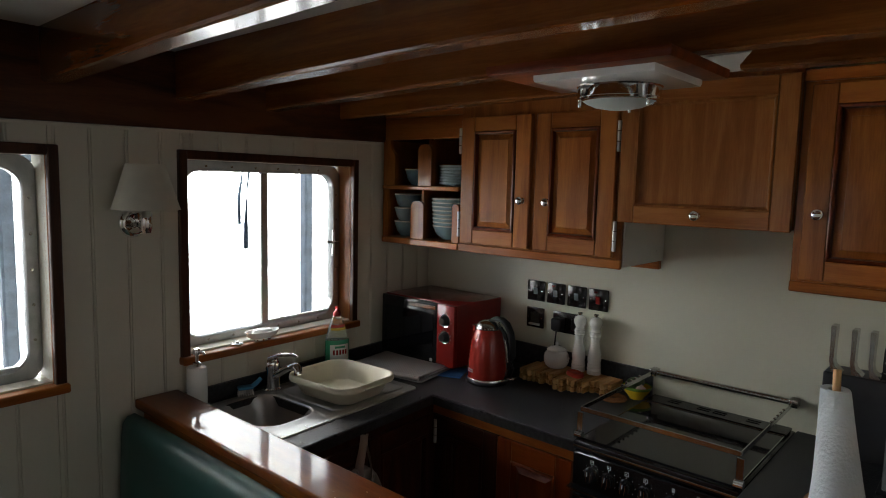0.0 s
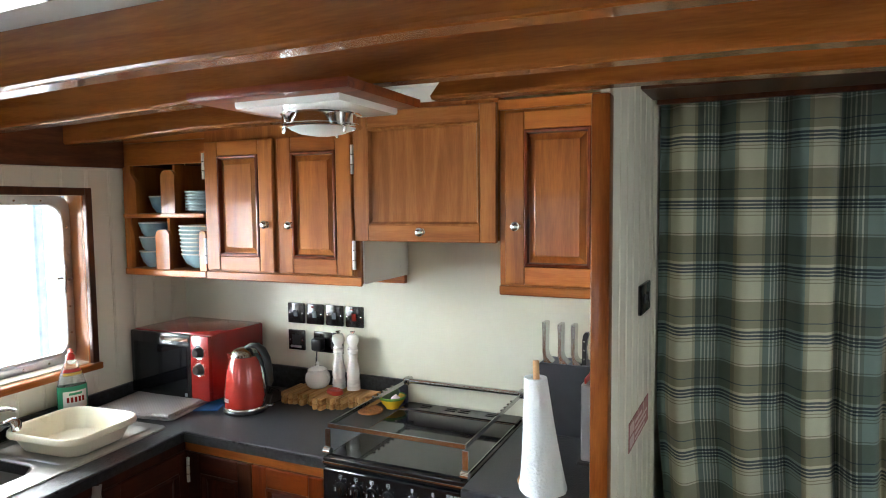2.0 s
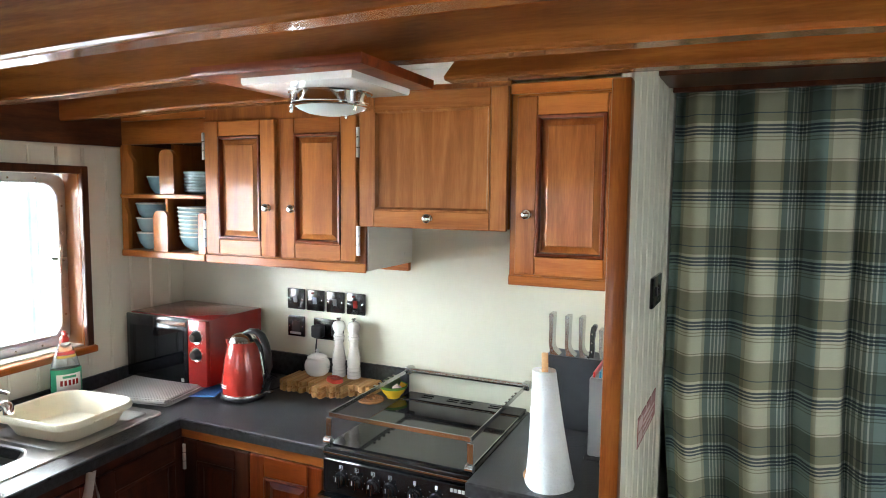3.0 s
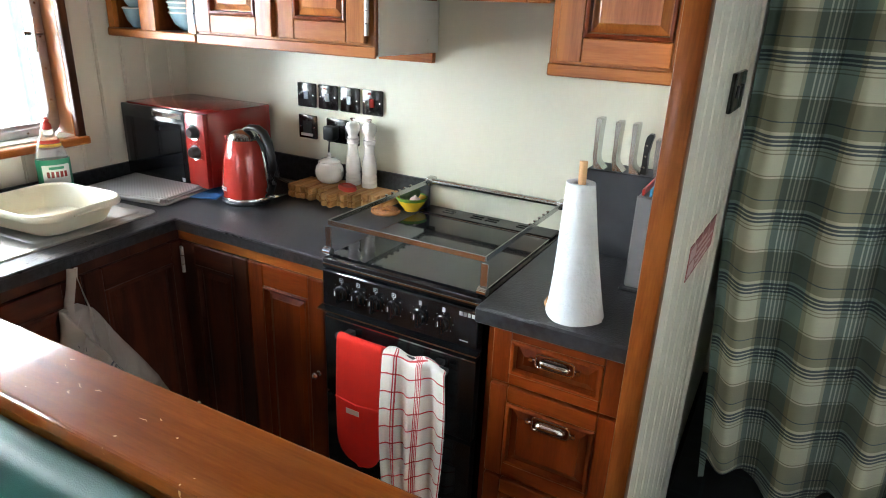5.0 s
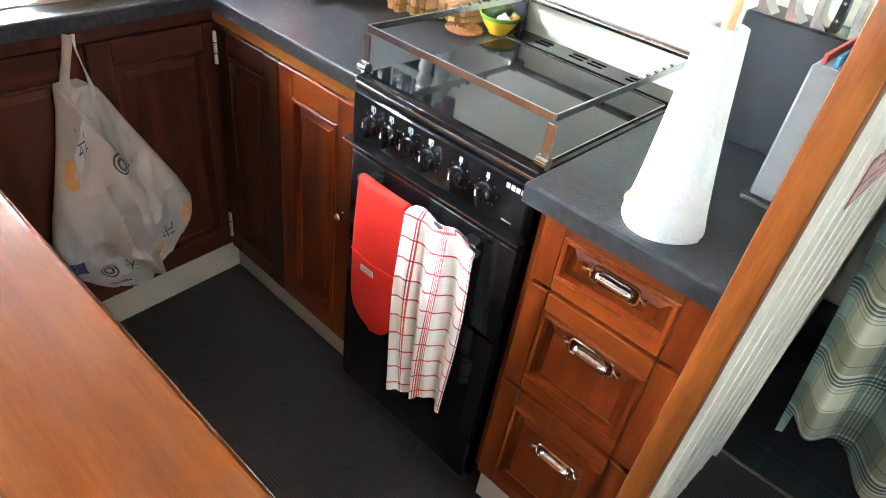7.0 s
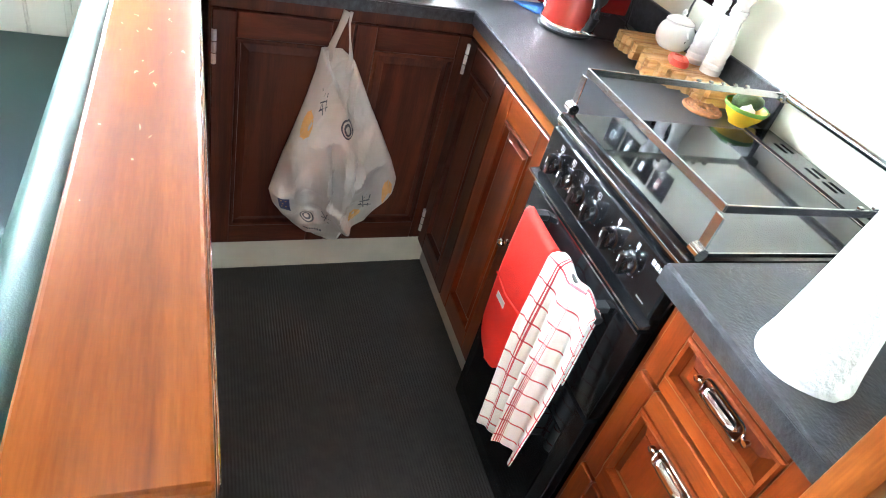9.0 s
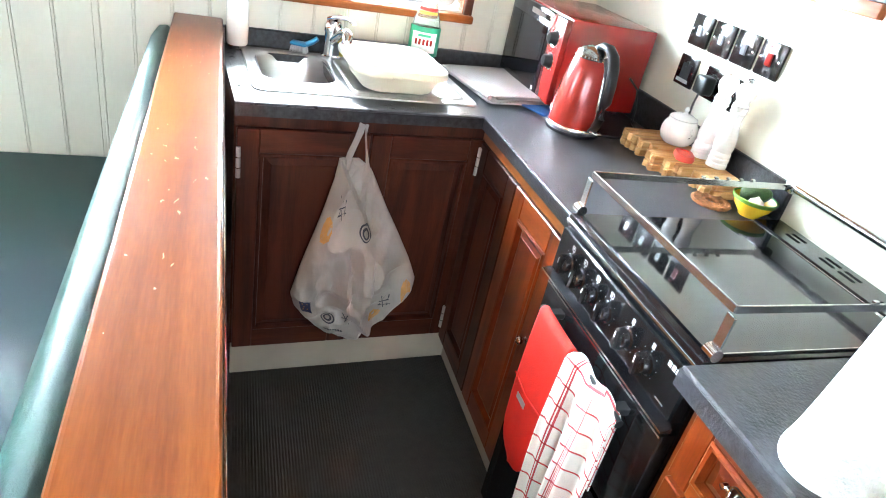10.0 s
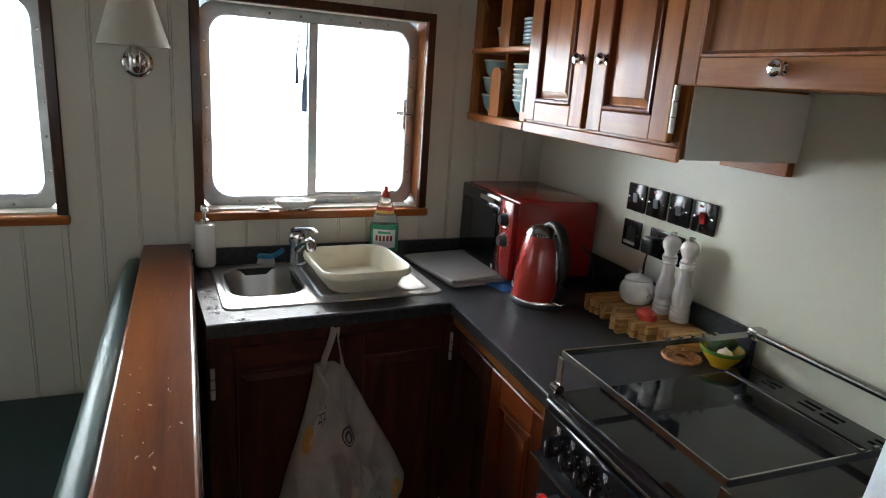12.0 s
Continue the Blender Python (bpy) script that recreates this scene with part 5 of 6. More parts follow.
SPONGE = surf("yellow_sponge", (0.72, 0.58, 0.10), 0.95, var=0.15, scale=60, bump=0.5, fine=250)
BLUEPL = surf("blue_plastic", (0.05, 0.27, 0.50), 0.4, var=0.08)
small_sink_things()


def drying_mat():
    m = thing("drying_mat", "folded pale grey drying mat on the worktop", "mat", m=Matrix.Translation((0.235, -0.425, CT + 0.001)) @ pose(0, 0, 0, 0, 0, 9))
    def leaf(x0, x1, y0, y1, z, sag):
        q = lambda i, zz: [(x, y, zz + sag * (x - x0) / (x1 - x0)) for x, y, _ in rrect(x0 + i, x1 - i, y0 + i, y1 - i, 0.018, 0)]
        return loft([q(0.003, z), q(0, z + 0.002), q(0, z + 0.006), q(0.003, z + 0.008)], True, True)
    part("lower_leaf", leaf(-0.190, 0.185, -0.145, 0.130, 0.0, 0.0), MATCLOTH, m, smooth=50)
    part("upper_leaf", leaf(-0.187, 0.176, -0.140, 0.124, 0.009, 0.010), MATCLOTH, m, smooth=50)
    part("fold", tube([(-0.18, -0.141, 0.009), (0.0, -0.144, 0.012), (0.172, -0.140, 0.016)], 0.008, 8), MATCLOTH, m, smooth=50)
    part("binding", tube([(0.182, -0.12, 0.020), (0.182, 0.11, 0.020)], 0.004, 6), MATEDGE, m)
    c = thing("dish_cloth", "blue microfibre cloth under the drying mat", "cloth", m=Matrix.Translation((0.425, -0.335, CT + 0.0005)) @ pose(0, 0, 0, 0, 0, 24))
    part("cloth", box(-0.06, 0.06, -0.075, 0.06, 0, 0.006, 0.002), BLUECLOTH, c)


def mesh_cloth():
    m = surf("grey_mesh_cloth", (0.46, 0.45, 0.42), 0.9, var=0.1, scale=4, bump=0.0)
    n, l = m.node_tree.nodes, m.node_tree.links
    p = n["Principled BSDF"]
    tc = n.new("ShaderNodeTexCoord")
    mp = n.new("ShaderNodeMapping")
    mp.inputs["Rotation"].default_value = (0, 0, 0.78)
    mp.inputs["Scale"].default_value = (110, 110, 110)
    l.new(tc.outputs["Object"], mp.inputs[0])
    c = n.new("ShaderNodeTexVoronoi")
    c.inputs["Scale"].default_value, c.inputs["Randomness"].default_value = 1.0, 0.05
    l.new(mp.outputs[0], c.inputs["Vector"])
    b = n.new("ShaderNodeBump")
    b.inputs["Strength"].default_value, b.inputs["Distance"].default_value = 0.7, 0.003
    l.new(c.outputs["Distance"], b.inputs["Height"])
    l.new(b.outputs[0], p.inputs["Normal"])
    return m


MATCLOTH = mesh_cloth()
MATEDGE = surf("grey_binding", (0.30, 0.29, 0.27), 0.85, var=0.1)
BLUECLOTH = surf("blue_cloth", (0.03, 0.13, 0.36), 0.95, var=0.2, scale=30, bump=0.3, fine=300)
drying_mat()


# ---- on the back worktop ----
def microwave():
    x0, x1, y0, y1, z0, z1 = 0.012, 0.446, -0.352, -0.026, CT + 0.018, 1.200
    m = thing("microwave", "red microwave oven with a black glass door and two dials", "microwave", (0.23, -0.2, CT))
    part("case", box(x0, x1, y0 + 0.022, y1, z0, z1, 0.006, seg=2), RED, m, smooth=40)
    d = part("door", box(x0, x0 + 0.336, y0, y0 + 0.0215, z0 + 0.002, z1 - 0.004, 0.004, seg=2), BLACK, m, "black door", smooth=40)
    part("glass", box(x0 + 0.02, x0 + 0.318, y0 - 0.0022, y0 - 0.0002, z0 + 0.02, z1 - 0.05, 0.0008), BLACKGLASS, d)
    part("handle_lip", box(x0 + 0.175, x0 + 0.330, y0 - 0.004, y0 - 0.0002, z1 - 0.034, z1 - 0.016, 0.0015), CHROME, d, "bright handle lip")
    c = part("control_panel", box(x0 + 0.3375, x1, y0, y0 + 0.0215, z0 + 0.002, z1 - 0.004, 0.005, seg=2), RED, m, smooth=40)
    for z in (1.130, 1.060):
        b = lathe([(0, 0.024), (0.014, 0.023), (0.018, 0.019), (0.020, 0.004), (0.024, 0.0)], 24, Matrix.Translation((x0 + 0.384, y0, z)) @ pose(0, 0, 0, 90, 0, 0))
        k = part("dial", b, BLACKPL, c, "black dial", smooth=40)
        part("dial_ring", lathe([(0.024, 0.0005), (0.027, 0.0015), (0.028, 0.0004)], 28, Matrix.Translation((x0 + 0.384, y0, z)) @ pose(0, 0, 0, 90, 0, 0)), CHROME, c, smooth=50)
        b = None
        for j in range(10):
            a = radians(-130 + 260 * j / 9)
            px, pz = x0 + 0.384 + 0.034 * math.sin(a), z + 0.034 * math.cos(a)
            b = box(px - 0.0012, px + 0.0012, y0 - 0.0006, y0 - 0.0002, pz - 0.0012, pz + 0.0012, bm=b)
        part("marking", b, INK_W, c)
    part("badge", box(x0 + 0.303, x0 + 0.318, y0 - 0.0026, y0 - 0.0022, z0 + 0.012, z0 + 0.026), INK_W, d)
    for xx in (x0 + 0.03, x1 - 0.05):
        for yy in (y0 + 0.04, y1 - 0.04):
            part("foot", lathe([(0, 0), (0.012, 0), (0.014, 0.018), (0, 0.018)], 12, Matrix.Translation((xx, yy, CT))), BLACKPL, m)
    b = tube([(0.452, -0.08, 1.05), (0.470, -0.05, 1.02), (0.475, -0.035, 0.96), (0.50, -0.05, CT + 0.006), (0.56, -0.07, CT + 0.005)], 0.0035, 6)
    part("cable", b, BLACKPL, m, smooth=60)


microwave()


def kettle():
    m = Matrix.Translation((0.602, -0.322, CT + 0.001)) @ pose(0, 0, 0, 0, 0, 8) @ Matrix.Diagonal((1.04, 1.04, 0.99, 1))
    k = thing("kettle", "glossy red kettle with a chrome base band and black loop handle", "kettle", m=m)
    part("base", lathe([(0, 0), (0.080, 0), (0.082, 0.004), (0.081, 0.009), (0, 0.009)], 40), BLACKPL, k, smooth=40)
    part("chrome_band", lathe([(0.0, 0.0095), (0.080, 0.0095), (0.0815, 0.013), (0.0805, 0.022), (0.079, 0.025), (0, 0.025)], 40), CHROME, k, "chrome base band", smooth=40)
    body = [(0.0785, 0.0255), (0.0780, 0.040), (0.0755, 0.085), (0.0705, 0.130), (0.0640, 0.170), (0.0560, 0.203), (0.0500, 0.222), (0.0, 0.222)]
    part("body", lathe(body, 44), REDMETAL, k, "red enamelled body", smooth=50)
    part("collar", lathe([(0.0505, 0.2195), (0.0525, 0.223), (0.0505, 0.228), (0.0, 0.229)], 36), CHROME, k, smooth=50)
    part("lid", lathe([(0.049, 0.2285), (0.046, 0.237), (0.036, 0.246), (0.018, 0.252), (0, 0.253)], 32), STEEL, k, "brushed steel lid", smooth=60)
    part("spout", loft([[(-0.036, -0.022, 0.224), (-0.036, 0.022, 0.224), (-0.050, 0.016, 0.186), (-0.057, 0.0, 0.170), (-0.050, -0.016, 0.186)], [(-0.066, -0.011, 0.226), (-0.066, 0.011, 0.226), (-0.063, 0.009, 0.198), (-0.061, 0.0, 0.176), (-0.063, -0.009, 0.198)]], True, True), REDMETAL, k, smooth=60)
    pts = [(0.006, 0, 0.250), (0.030, 0, 0.262), (0.058, 0, 0.262), (0.080, 0, 0.247), (0.096, 0, 0.216), (0.105, 0, 0.172), (0.108, 0, 0.122), (0.105, 0, 0.076), (0.095, 0, 0.042), (0.081, 0, 0.026)]
    part("handle", tube(pts, [0.010, 0.014, 0.016, 0.017, 0.017, 0.0165, 0.016, 0.015, 0.014, 0.011], 14, flat=0.72), BLACKPL, k, "black loop handle", smooth=60)
    part("inner_grip", tube([(0.052, 0, 0.232), (0.072, 0, 0.205), (0.084, 0, 0.160), (0.088, 0, 0.100), (0.084, 0, 0.045)], [0.006, 0.008, 0.008, 0.008, 0.006], 8), BLACKPL, k, smooth=60)
    g = part("water_gauge", tube([(0.0765, -0.006, 0.185), (0.0855, -0.008, 0.145), (0.0905, -0.008, 0.095)], [0.004, 0.0055, 0.004], 8), STEEL, k, "grey water gauge", smooth=60)
    part("switch", box(0.086, 0.120, -0.011, 0.011, 0.026, 0.034, 0.003, seg=2), STEEL, k, "steel rocker switch", smooth=40)
    for z in (0.050, 0.058):
        b = None
        for q in range(5):
            a = radians(-128 + 5 * q)
            b = box(0.0775 * math.cos(a) - 0.0022, 0.0775 * math.cos(a) + 0.0022, 0.0782 * math.sin(a) - 0.001, 0.0782 * math.sin(a) + 0.001, z, z + 0.005, bm=b)
        part("badge", b, INK_W, k)


kettle()


def chopping_board():
    b = thing("chopping_board", "thick olive wood chopping board with a castellated live edge", "chopping board", (0.84, -0.11, CT))
    rnd = random.Random(11)
    z0, z1 = CT + 0.001, CT + 0.046
    # joined staves, uneven at the front
    xs = [0.668]
    while xs[-1] < 1.045:
        xs.append(xs[-1] + rnd.uniform(0.013, 0.024))
    last = len(xs) - 2
    for i in range(len(xs) - 1):
        step = 0.022 * math.floor((i % 9) / 3) - (0.010 if i % 2 else 0)
        f = -0.186 + step * 0.8 - 0.024 * math.sin(i / last * 3.1) + rnd.uniform(-0.004, 0.004)
        if i > last - 4:
            f += 0.016 * (i - last + 4)
        bk = -0.030 - (0.03 if i == 0 else 0) - rnd.uniform(0, 0.006)
        o = lambda e, z: [(xs[i] + 0.0003 + e, f + e + 0.004 * math.sin(i), z), ((xs[i] + xs[i + 1]) / 2, f - 0.007 + e, z), (xs[i + 1] - 0.0003 - e, f + e, z), (xs[i + 1] - 0.0003 - e, bk - e, z), (xs[i] + 0.0003 + e, bk - e, z)]
        part("stave", loft([o(0.002, z0), o(0, z0 + 0.003), o(0, z0 + 0.018), o(0.004, z0 + 0.022), o(0, z0 + 0.026), o(0, z1 - 0.003), o(0.002, z1)], True, True), OLIVE, b)


OLIVE = wood("olive_wood", (0.30, 0.135, 0.045), (0.50, 0.27, 0.10), (0.62, 0.38, 0.17), "y", rough=0.55, coat=0.05, freq=26)
chopping_board()
BT = CT + 0.0475


def sugar_pot():
    p = thing("sugar_pot", "small white ribbed ceramic pot with a lid", "pot", (0.776, -0.083, BT))
    m = Matrix.Translation((0.776, -0.083, BT))
    part("body", lathe([(0, 0), (0.033, 0), (0.037, 0.003), (0.046, 0.012), (0.0515, 0.027), (0.0520, 0.043), (0.0485, 0.057), (0.043, 0.065), (0.0405, 0.069), (0.0410, 0.074), (0.036, 0.074), (0.034, 0.066), (0, 0.06)], 36, m), WHITE, p, smooth=50)
    part("lid", lathe([(0.034, 0.0745), (0.0400, 0.0755), (0.0385, 0.079), (0.022, 0.087), (0.008, 0.089), (0.005, 0.094), (0.008, 0.100), (0.004, 0.107), (0, 0.109)], 30, m), WHITE, p, "domed lid with a pointed knob", smooth=50)
    part("ear", tube([(0.731, -0.083, BT + 0.056), (0.721, -0.083, BT + 0.047), (0.726, -0.083, BT + 0.032)], 0.004, 8), WHITE, p, smooth=50)
    part("ear", tube([(0.822, -0.083, BT + 0.058), (0.834, -0.083, BT + 0.047), (0.827, -0.083, BT + 0.030)], 0.004, 8), WHITE, p, smooth=50)


sugar_pot()


def mill(x, y, h):
    p = thing("pepper_mill", "tall white turned pepper mill with a steel cap nut", "pepper mill", (x, y, BT), group="mills")
    m = Matrix.Translation((x, y, BT))
    k = h / 0.24
    body = [(0, 0), (0.0275, 0), (0.028, 0.004), (0.028, 0.012), (0.026, 0.015), (0.028, 0.019), (0.028, 0.026), (0.026, 0.029), (0.027, 0.033), (0.027, 0.040), (0.025, 0.044), (0.027, 0.056), (0.0275, 0.070), (0.025, 0.090), (0.019, 0.115), (0.017, 0.135), (0.019, 0.148), (0.022, 0.152), (0.020, 0.157), (0.022, 0.162), (0.022, 0.168), (0, 0.168)]
    part("body", lathe([(r, z * k) for r, z in body], 32, m), WHITE, p, smooth=28)
    part("head", lathe([(r, z * k) for r, z in [(0.019, 0.1685), (0.021, 0.172), (0.017, 0.178), (0.018, 0.184), (0.025, 0.198), (0.026, 0.210), (0.021, 0.223), (0.010, 0.229), (0, 0.230)]], 32, m), WHITE, p, smooth=50)
    part("nut", lathe([(r, z * k) for r, z in [(0.006, 0.229), (0.006, 0.234), (0.010, 0.236), (0.010, 0.240), (0, 0.241)]], 14, m), STEEL, p)


mill(0.864, -0.058, 0.238)
mill(0.932, -0.054, 0.240)


def egg_timer():
    t = thing("red_lid", "flat red plastic lid on the chopping board", "lid", m=Matrix.Translation((0.895, -0.135, BT + 0.0005)) @ pose(0, 0, 0, 0, 0, -25))
    part("cap", loft([rrect(-0.038, 0.038, -0.024, 0.024, 0.022, 0), rrect(-0.040, 0.040, -0.026, 0.026, 0.024, 0.006), rrect(-0.037, 0.037, -0.023, 0.023, 0.022, 0.016), rrect(-0.026, 0.026, -0.013, 0.013, 0.012, 0.017), rrect(-0.024, 0.024, -0.011, 0.011, 0.010, 0.014)], True, True), REDORANGE, t, smooth=50)


REDORANGE = surf("red_silicone", (0.62, 0.06, 0.03), 0.4, var=0.08)
egg_timer()


def fruit_bowl():
    b = thing("fruit_bowl", "small yellow bowl with an avocado and garlic", "bowl", (1.125, -0.076, CT))
    m = Matrix.Translation((1.125, -0.076, CT + 0.001))
    part("shell", lathe([(0, 0), (0.026, 0), (0.028, 0.006), (0.045, 0.026), (0.053, 0.044), (0.054, 0.046), (0.051, 0.046), (0.042, 0.028), (0.024, 0.010), (0, 0.009)], 36, m), YELLOWGL, b, "yellow glaze", smooth=50)
    part("rim", lathe([(0.0535, 0.040), (0.0555, 0.044), (0.0555, 0.049), (0.052, 0.050), (0.0505, 0.046)], 36, m), GREENGL, b, "green glazed rim", smooth=50)
    a = thing("avocado", "dark green avocado in the yellow bowl", "avocado", m=Matrix.Translation((1.113, -0.070, CT + 0.052)) @ pose(0, 0, 0, 0, 70, 40))
    part("fruit", lathe([(0, -0.036), (0.014, -0.033), (0.024, -0.020), (0.027, -0.004), (0.023, 0.014), (0.015, 0.030), (0.007, 0.038), (0, 0.040)], 24), AVO, a, smooth=70)
    g = thing("garlic", "papery garlic bulb in the yellow bowl", "garlic", m=Matrix.Translation((1.146, -0.090, CT + 0.028)) @ pose(0, 0, 0, 12, 10, 0))
    part("bulb", lathe([(0, 0), (0.010, 0.001), (0.019, 0.010), (0.018, 0.020), (0.008, 0.028), (0.003, 0.036), (0, 0.037)], 18), GARLIC, g, smooth=60)
    r = thing("wicker_trivet", "round woven wicker trivet beside the board", "trivet", (1.072, -0.150, CT))
    for q in range(4):
        pts = [(1.068 + (0.046 - 0.009 * q) * math.cos(2 * math.pi * i / 28), -0.150 + (0.046 - 0.009 * q) * math.sin(2 * math.pi * i / 28), CT + 0.006 + 0.0015 * math.sin(i * 3.0 + q)) for i in range(29)]
        part("coil", tube(pts, 0.0052, 6), WICKER, r, smooth=60)


YELLOWGL = surf("yellow_glaze", (0.78, 0.50, 0.03), 0.2, var=0.1, coat=0.3)
GREENGL = surf("green_glaze", (0.16, 0.30, 0.05), 0.25, var=0.15, coat=0.2)
AVO = surf("avocado_skin", (0.045, 0.085, 0.018), 0.5, var=0.35, scale=90, bump=0.4, fine=300)
GARLIC = surf("garlic_skin", (0.62, 0.50, 0.44), 0.7, var=0.2, scale=40)
WICKER = surf("wicker", (0.40, 0.17, 0.06), 0.7, var=0.4, scale=120, bump=0.4)
fruit_bowl()


# ---- sockets and switches ----
def socket_plate(x, z, w, h, kind):
    p = thing("socket_plate", {"switch": "black nickel light switch plate on the cream wall", "red": "black nickel cooker switch plate with a red rocker", "fuse": "black nickel fused switch plate with a red lamp", "double": "black nickel double socket plate", "single": "black nickel socket plate with a white label"}[kind], "socket", (x + w / 2, 0, z), group="sockets")
    part("plate", box(x, x + w, -0.010, -0.0005, z, z + h, 0.003, seg=2), NICKEL, p, smooth=40)
    cx, cz = x + w / 2, z + h / 2
    if kind in ("switch", "fuse", "red"):
        rw, rh = (0.018, 0.028) if kind != "red" else (0.020, 0.032)
        part("rocker", moved(box(-rw / 2, rw / 2, -0.005, 0.001, -rh / 2, rh / 2, 0.0015), Matrix.Translation((cx, -0.011, cz)) @ pose(0, 0, 0, 6, 0, 0)), RED if kind == "red" else GREYROCK, p)
    if kind in ("fuse", "red"):
        part("neon", box(cx - 0.018, cx - 0.005, -0.0115, -0.0098, z + h - 0.016, z + h - 0.010), RED, p)
    if kind in ("double", "single"):
        for q in ((-0.036, 0.036) if kind == "double" else (0.0,)):
            part("outlet", box(cx + q - 0.021, cx + q + 0.021, -0.0118, -0.0098, cz - 0.024, cz + 0.022, 0.001), BLACKPL, p)
            part("rocker", box(cx + q - 0.006, cx + q + 0.006, -0.014, -0.0118, cz + 0.012, cz + 0.028, 0.001), BLACKPL, p)
    if kind == "single":
        part("label_strip", box(x + 0.012, x + w - 0.018, -0.0112, -0.0098, z + 0.010, z + 0.020), INK_W, p)
    for s in (x + 0.010, x + w - 0.010):
        part("screw", lathe([(0, 0.002), (0.003, 0.0015), (0.0035, 0)], 8, Matrix.Translation((s, -0.010, cz)) @ pose(0, 0, 0, 90, 0, 0)), CHROME, p)


NICKEL = surf("black_nickel", (0.045, 0.042, 0.042), 0.16, 0.7, var=0.1, bump=0.0, rvar=0.04)
GREYROCK = surf("grey_rocker", (0.30, 0.33, 0.36), 0.3, 0.3, var=0.05)
SZ = 1.293
for x, kd in ((0.573, "switch"), (0.672, "fuse"), (0.771, "switch"), (0.870, "red")):
    socket_plate(x, SZ - 0.088, 0.086, 0.088, kd)
socket_plate(0.573, 1.087, 0.086, 0.088, "single")
socket_plate(0.706, 1.087, 0.147, 0.088, "double")


def plug():
    p = thing("mains_plug", "black mains plug in the wall socket with its cable", "plug", (0.742, -0.05, 1.10))
    part("body", box(0.720, 0.768, -0.052, -0.0125, 1.100, 1.152, 0.008, seg=3), BLACKPL, p, smooth=50)
    part("cable", tube([(0.744, -0.040, 1.101), (0.744, -0.045, 1.07), (0.738, -0.040, 1.03), (0.715, -0.035, 0.98), (0.690, -0.050, CT + 0.006), (0.665, -0.12, CT + 0.005), (0.655, -0.22, CT + 0.005), (0.648, -0.27, CT + 0.006)], 0.0035, 8), BLACKPL, p, smooth=60)


plug()


# ---- paper roll, knife block, board rack ----
def paper_roll():
    r = thing("paper_towel_roll", "white kitchen paper roll loosely wound on a wooden holder", "paper roll", (1.86, -0.53, CT))
    part("holder_base", lathe([(0, 0), (0.062, 0), (0.064, 0.004), (0.060, 0.012), (0, 0.012)], 28, Matrix.Translation((1.845, -0.515, CT + 0.0045))), BEECH, r, "round wooden base", smooth=45)
    part("stick", tube([(1.845, -0.515, CT + 0.014), (1.826, -0.486, 1.262)], 0.0095, 12), BEECH, r, "wooden stick", smooth=45)
    outl = []
    n = 44
    steps = 14
    for i in range(steps + 1):
        t = i / steps
        cx, cy = 1.866 + (1.826 - 1.866) * t, -0.545 + (-0.485 + 0.545) * t
        rad = 0.063 - 0.031 * (t ** 0.8)
        z = CT + 0.018 + (1.213 - CT - 0.018) * t
        ring = []
        for k in range(n):
            a = 2 * math.pi * k / n
            rr = 0.0035 * (k / n) + rad * (1 + 0.03 * math.sin(3 * a + 5 * t) * (1 - t) + 0.12 * (1 - t) ** 2 * max(0, math.cos(a - 3.9)))
            ring.append((cx + rr * math.cos(a), cy + rr * math.sin(a), z - 0.018 * (1 - t) * (0.5 + 0.5 * math.cos(a + 1.0))))
        outl.append(ring)
    c = (1.826, -0.485)
    for rad, z in ((0.031, 1.2135), (0.017, 1.211), (0.016, 1.16)):
        outl.append([(c[0] + rad * math.cos(2 * math.pi * k / n), c[1] + rad * math.sin(2 * math.pi * k / n), z) for k in range(n)])
    part("paper", loft(outl, True, False), PAPER, r, "white embossed paper", smooth=60)


BEECH = wood("beech", (0.42, 0.20, 0.08), (0.55, 0.30, 0.13), (0.64, 0.40, 0.20), "z", rough=0.5, coat=0.1)
paper_roll()


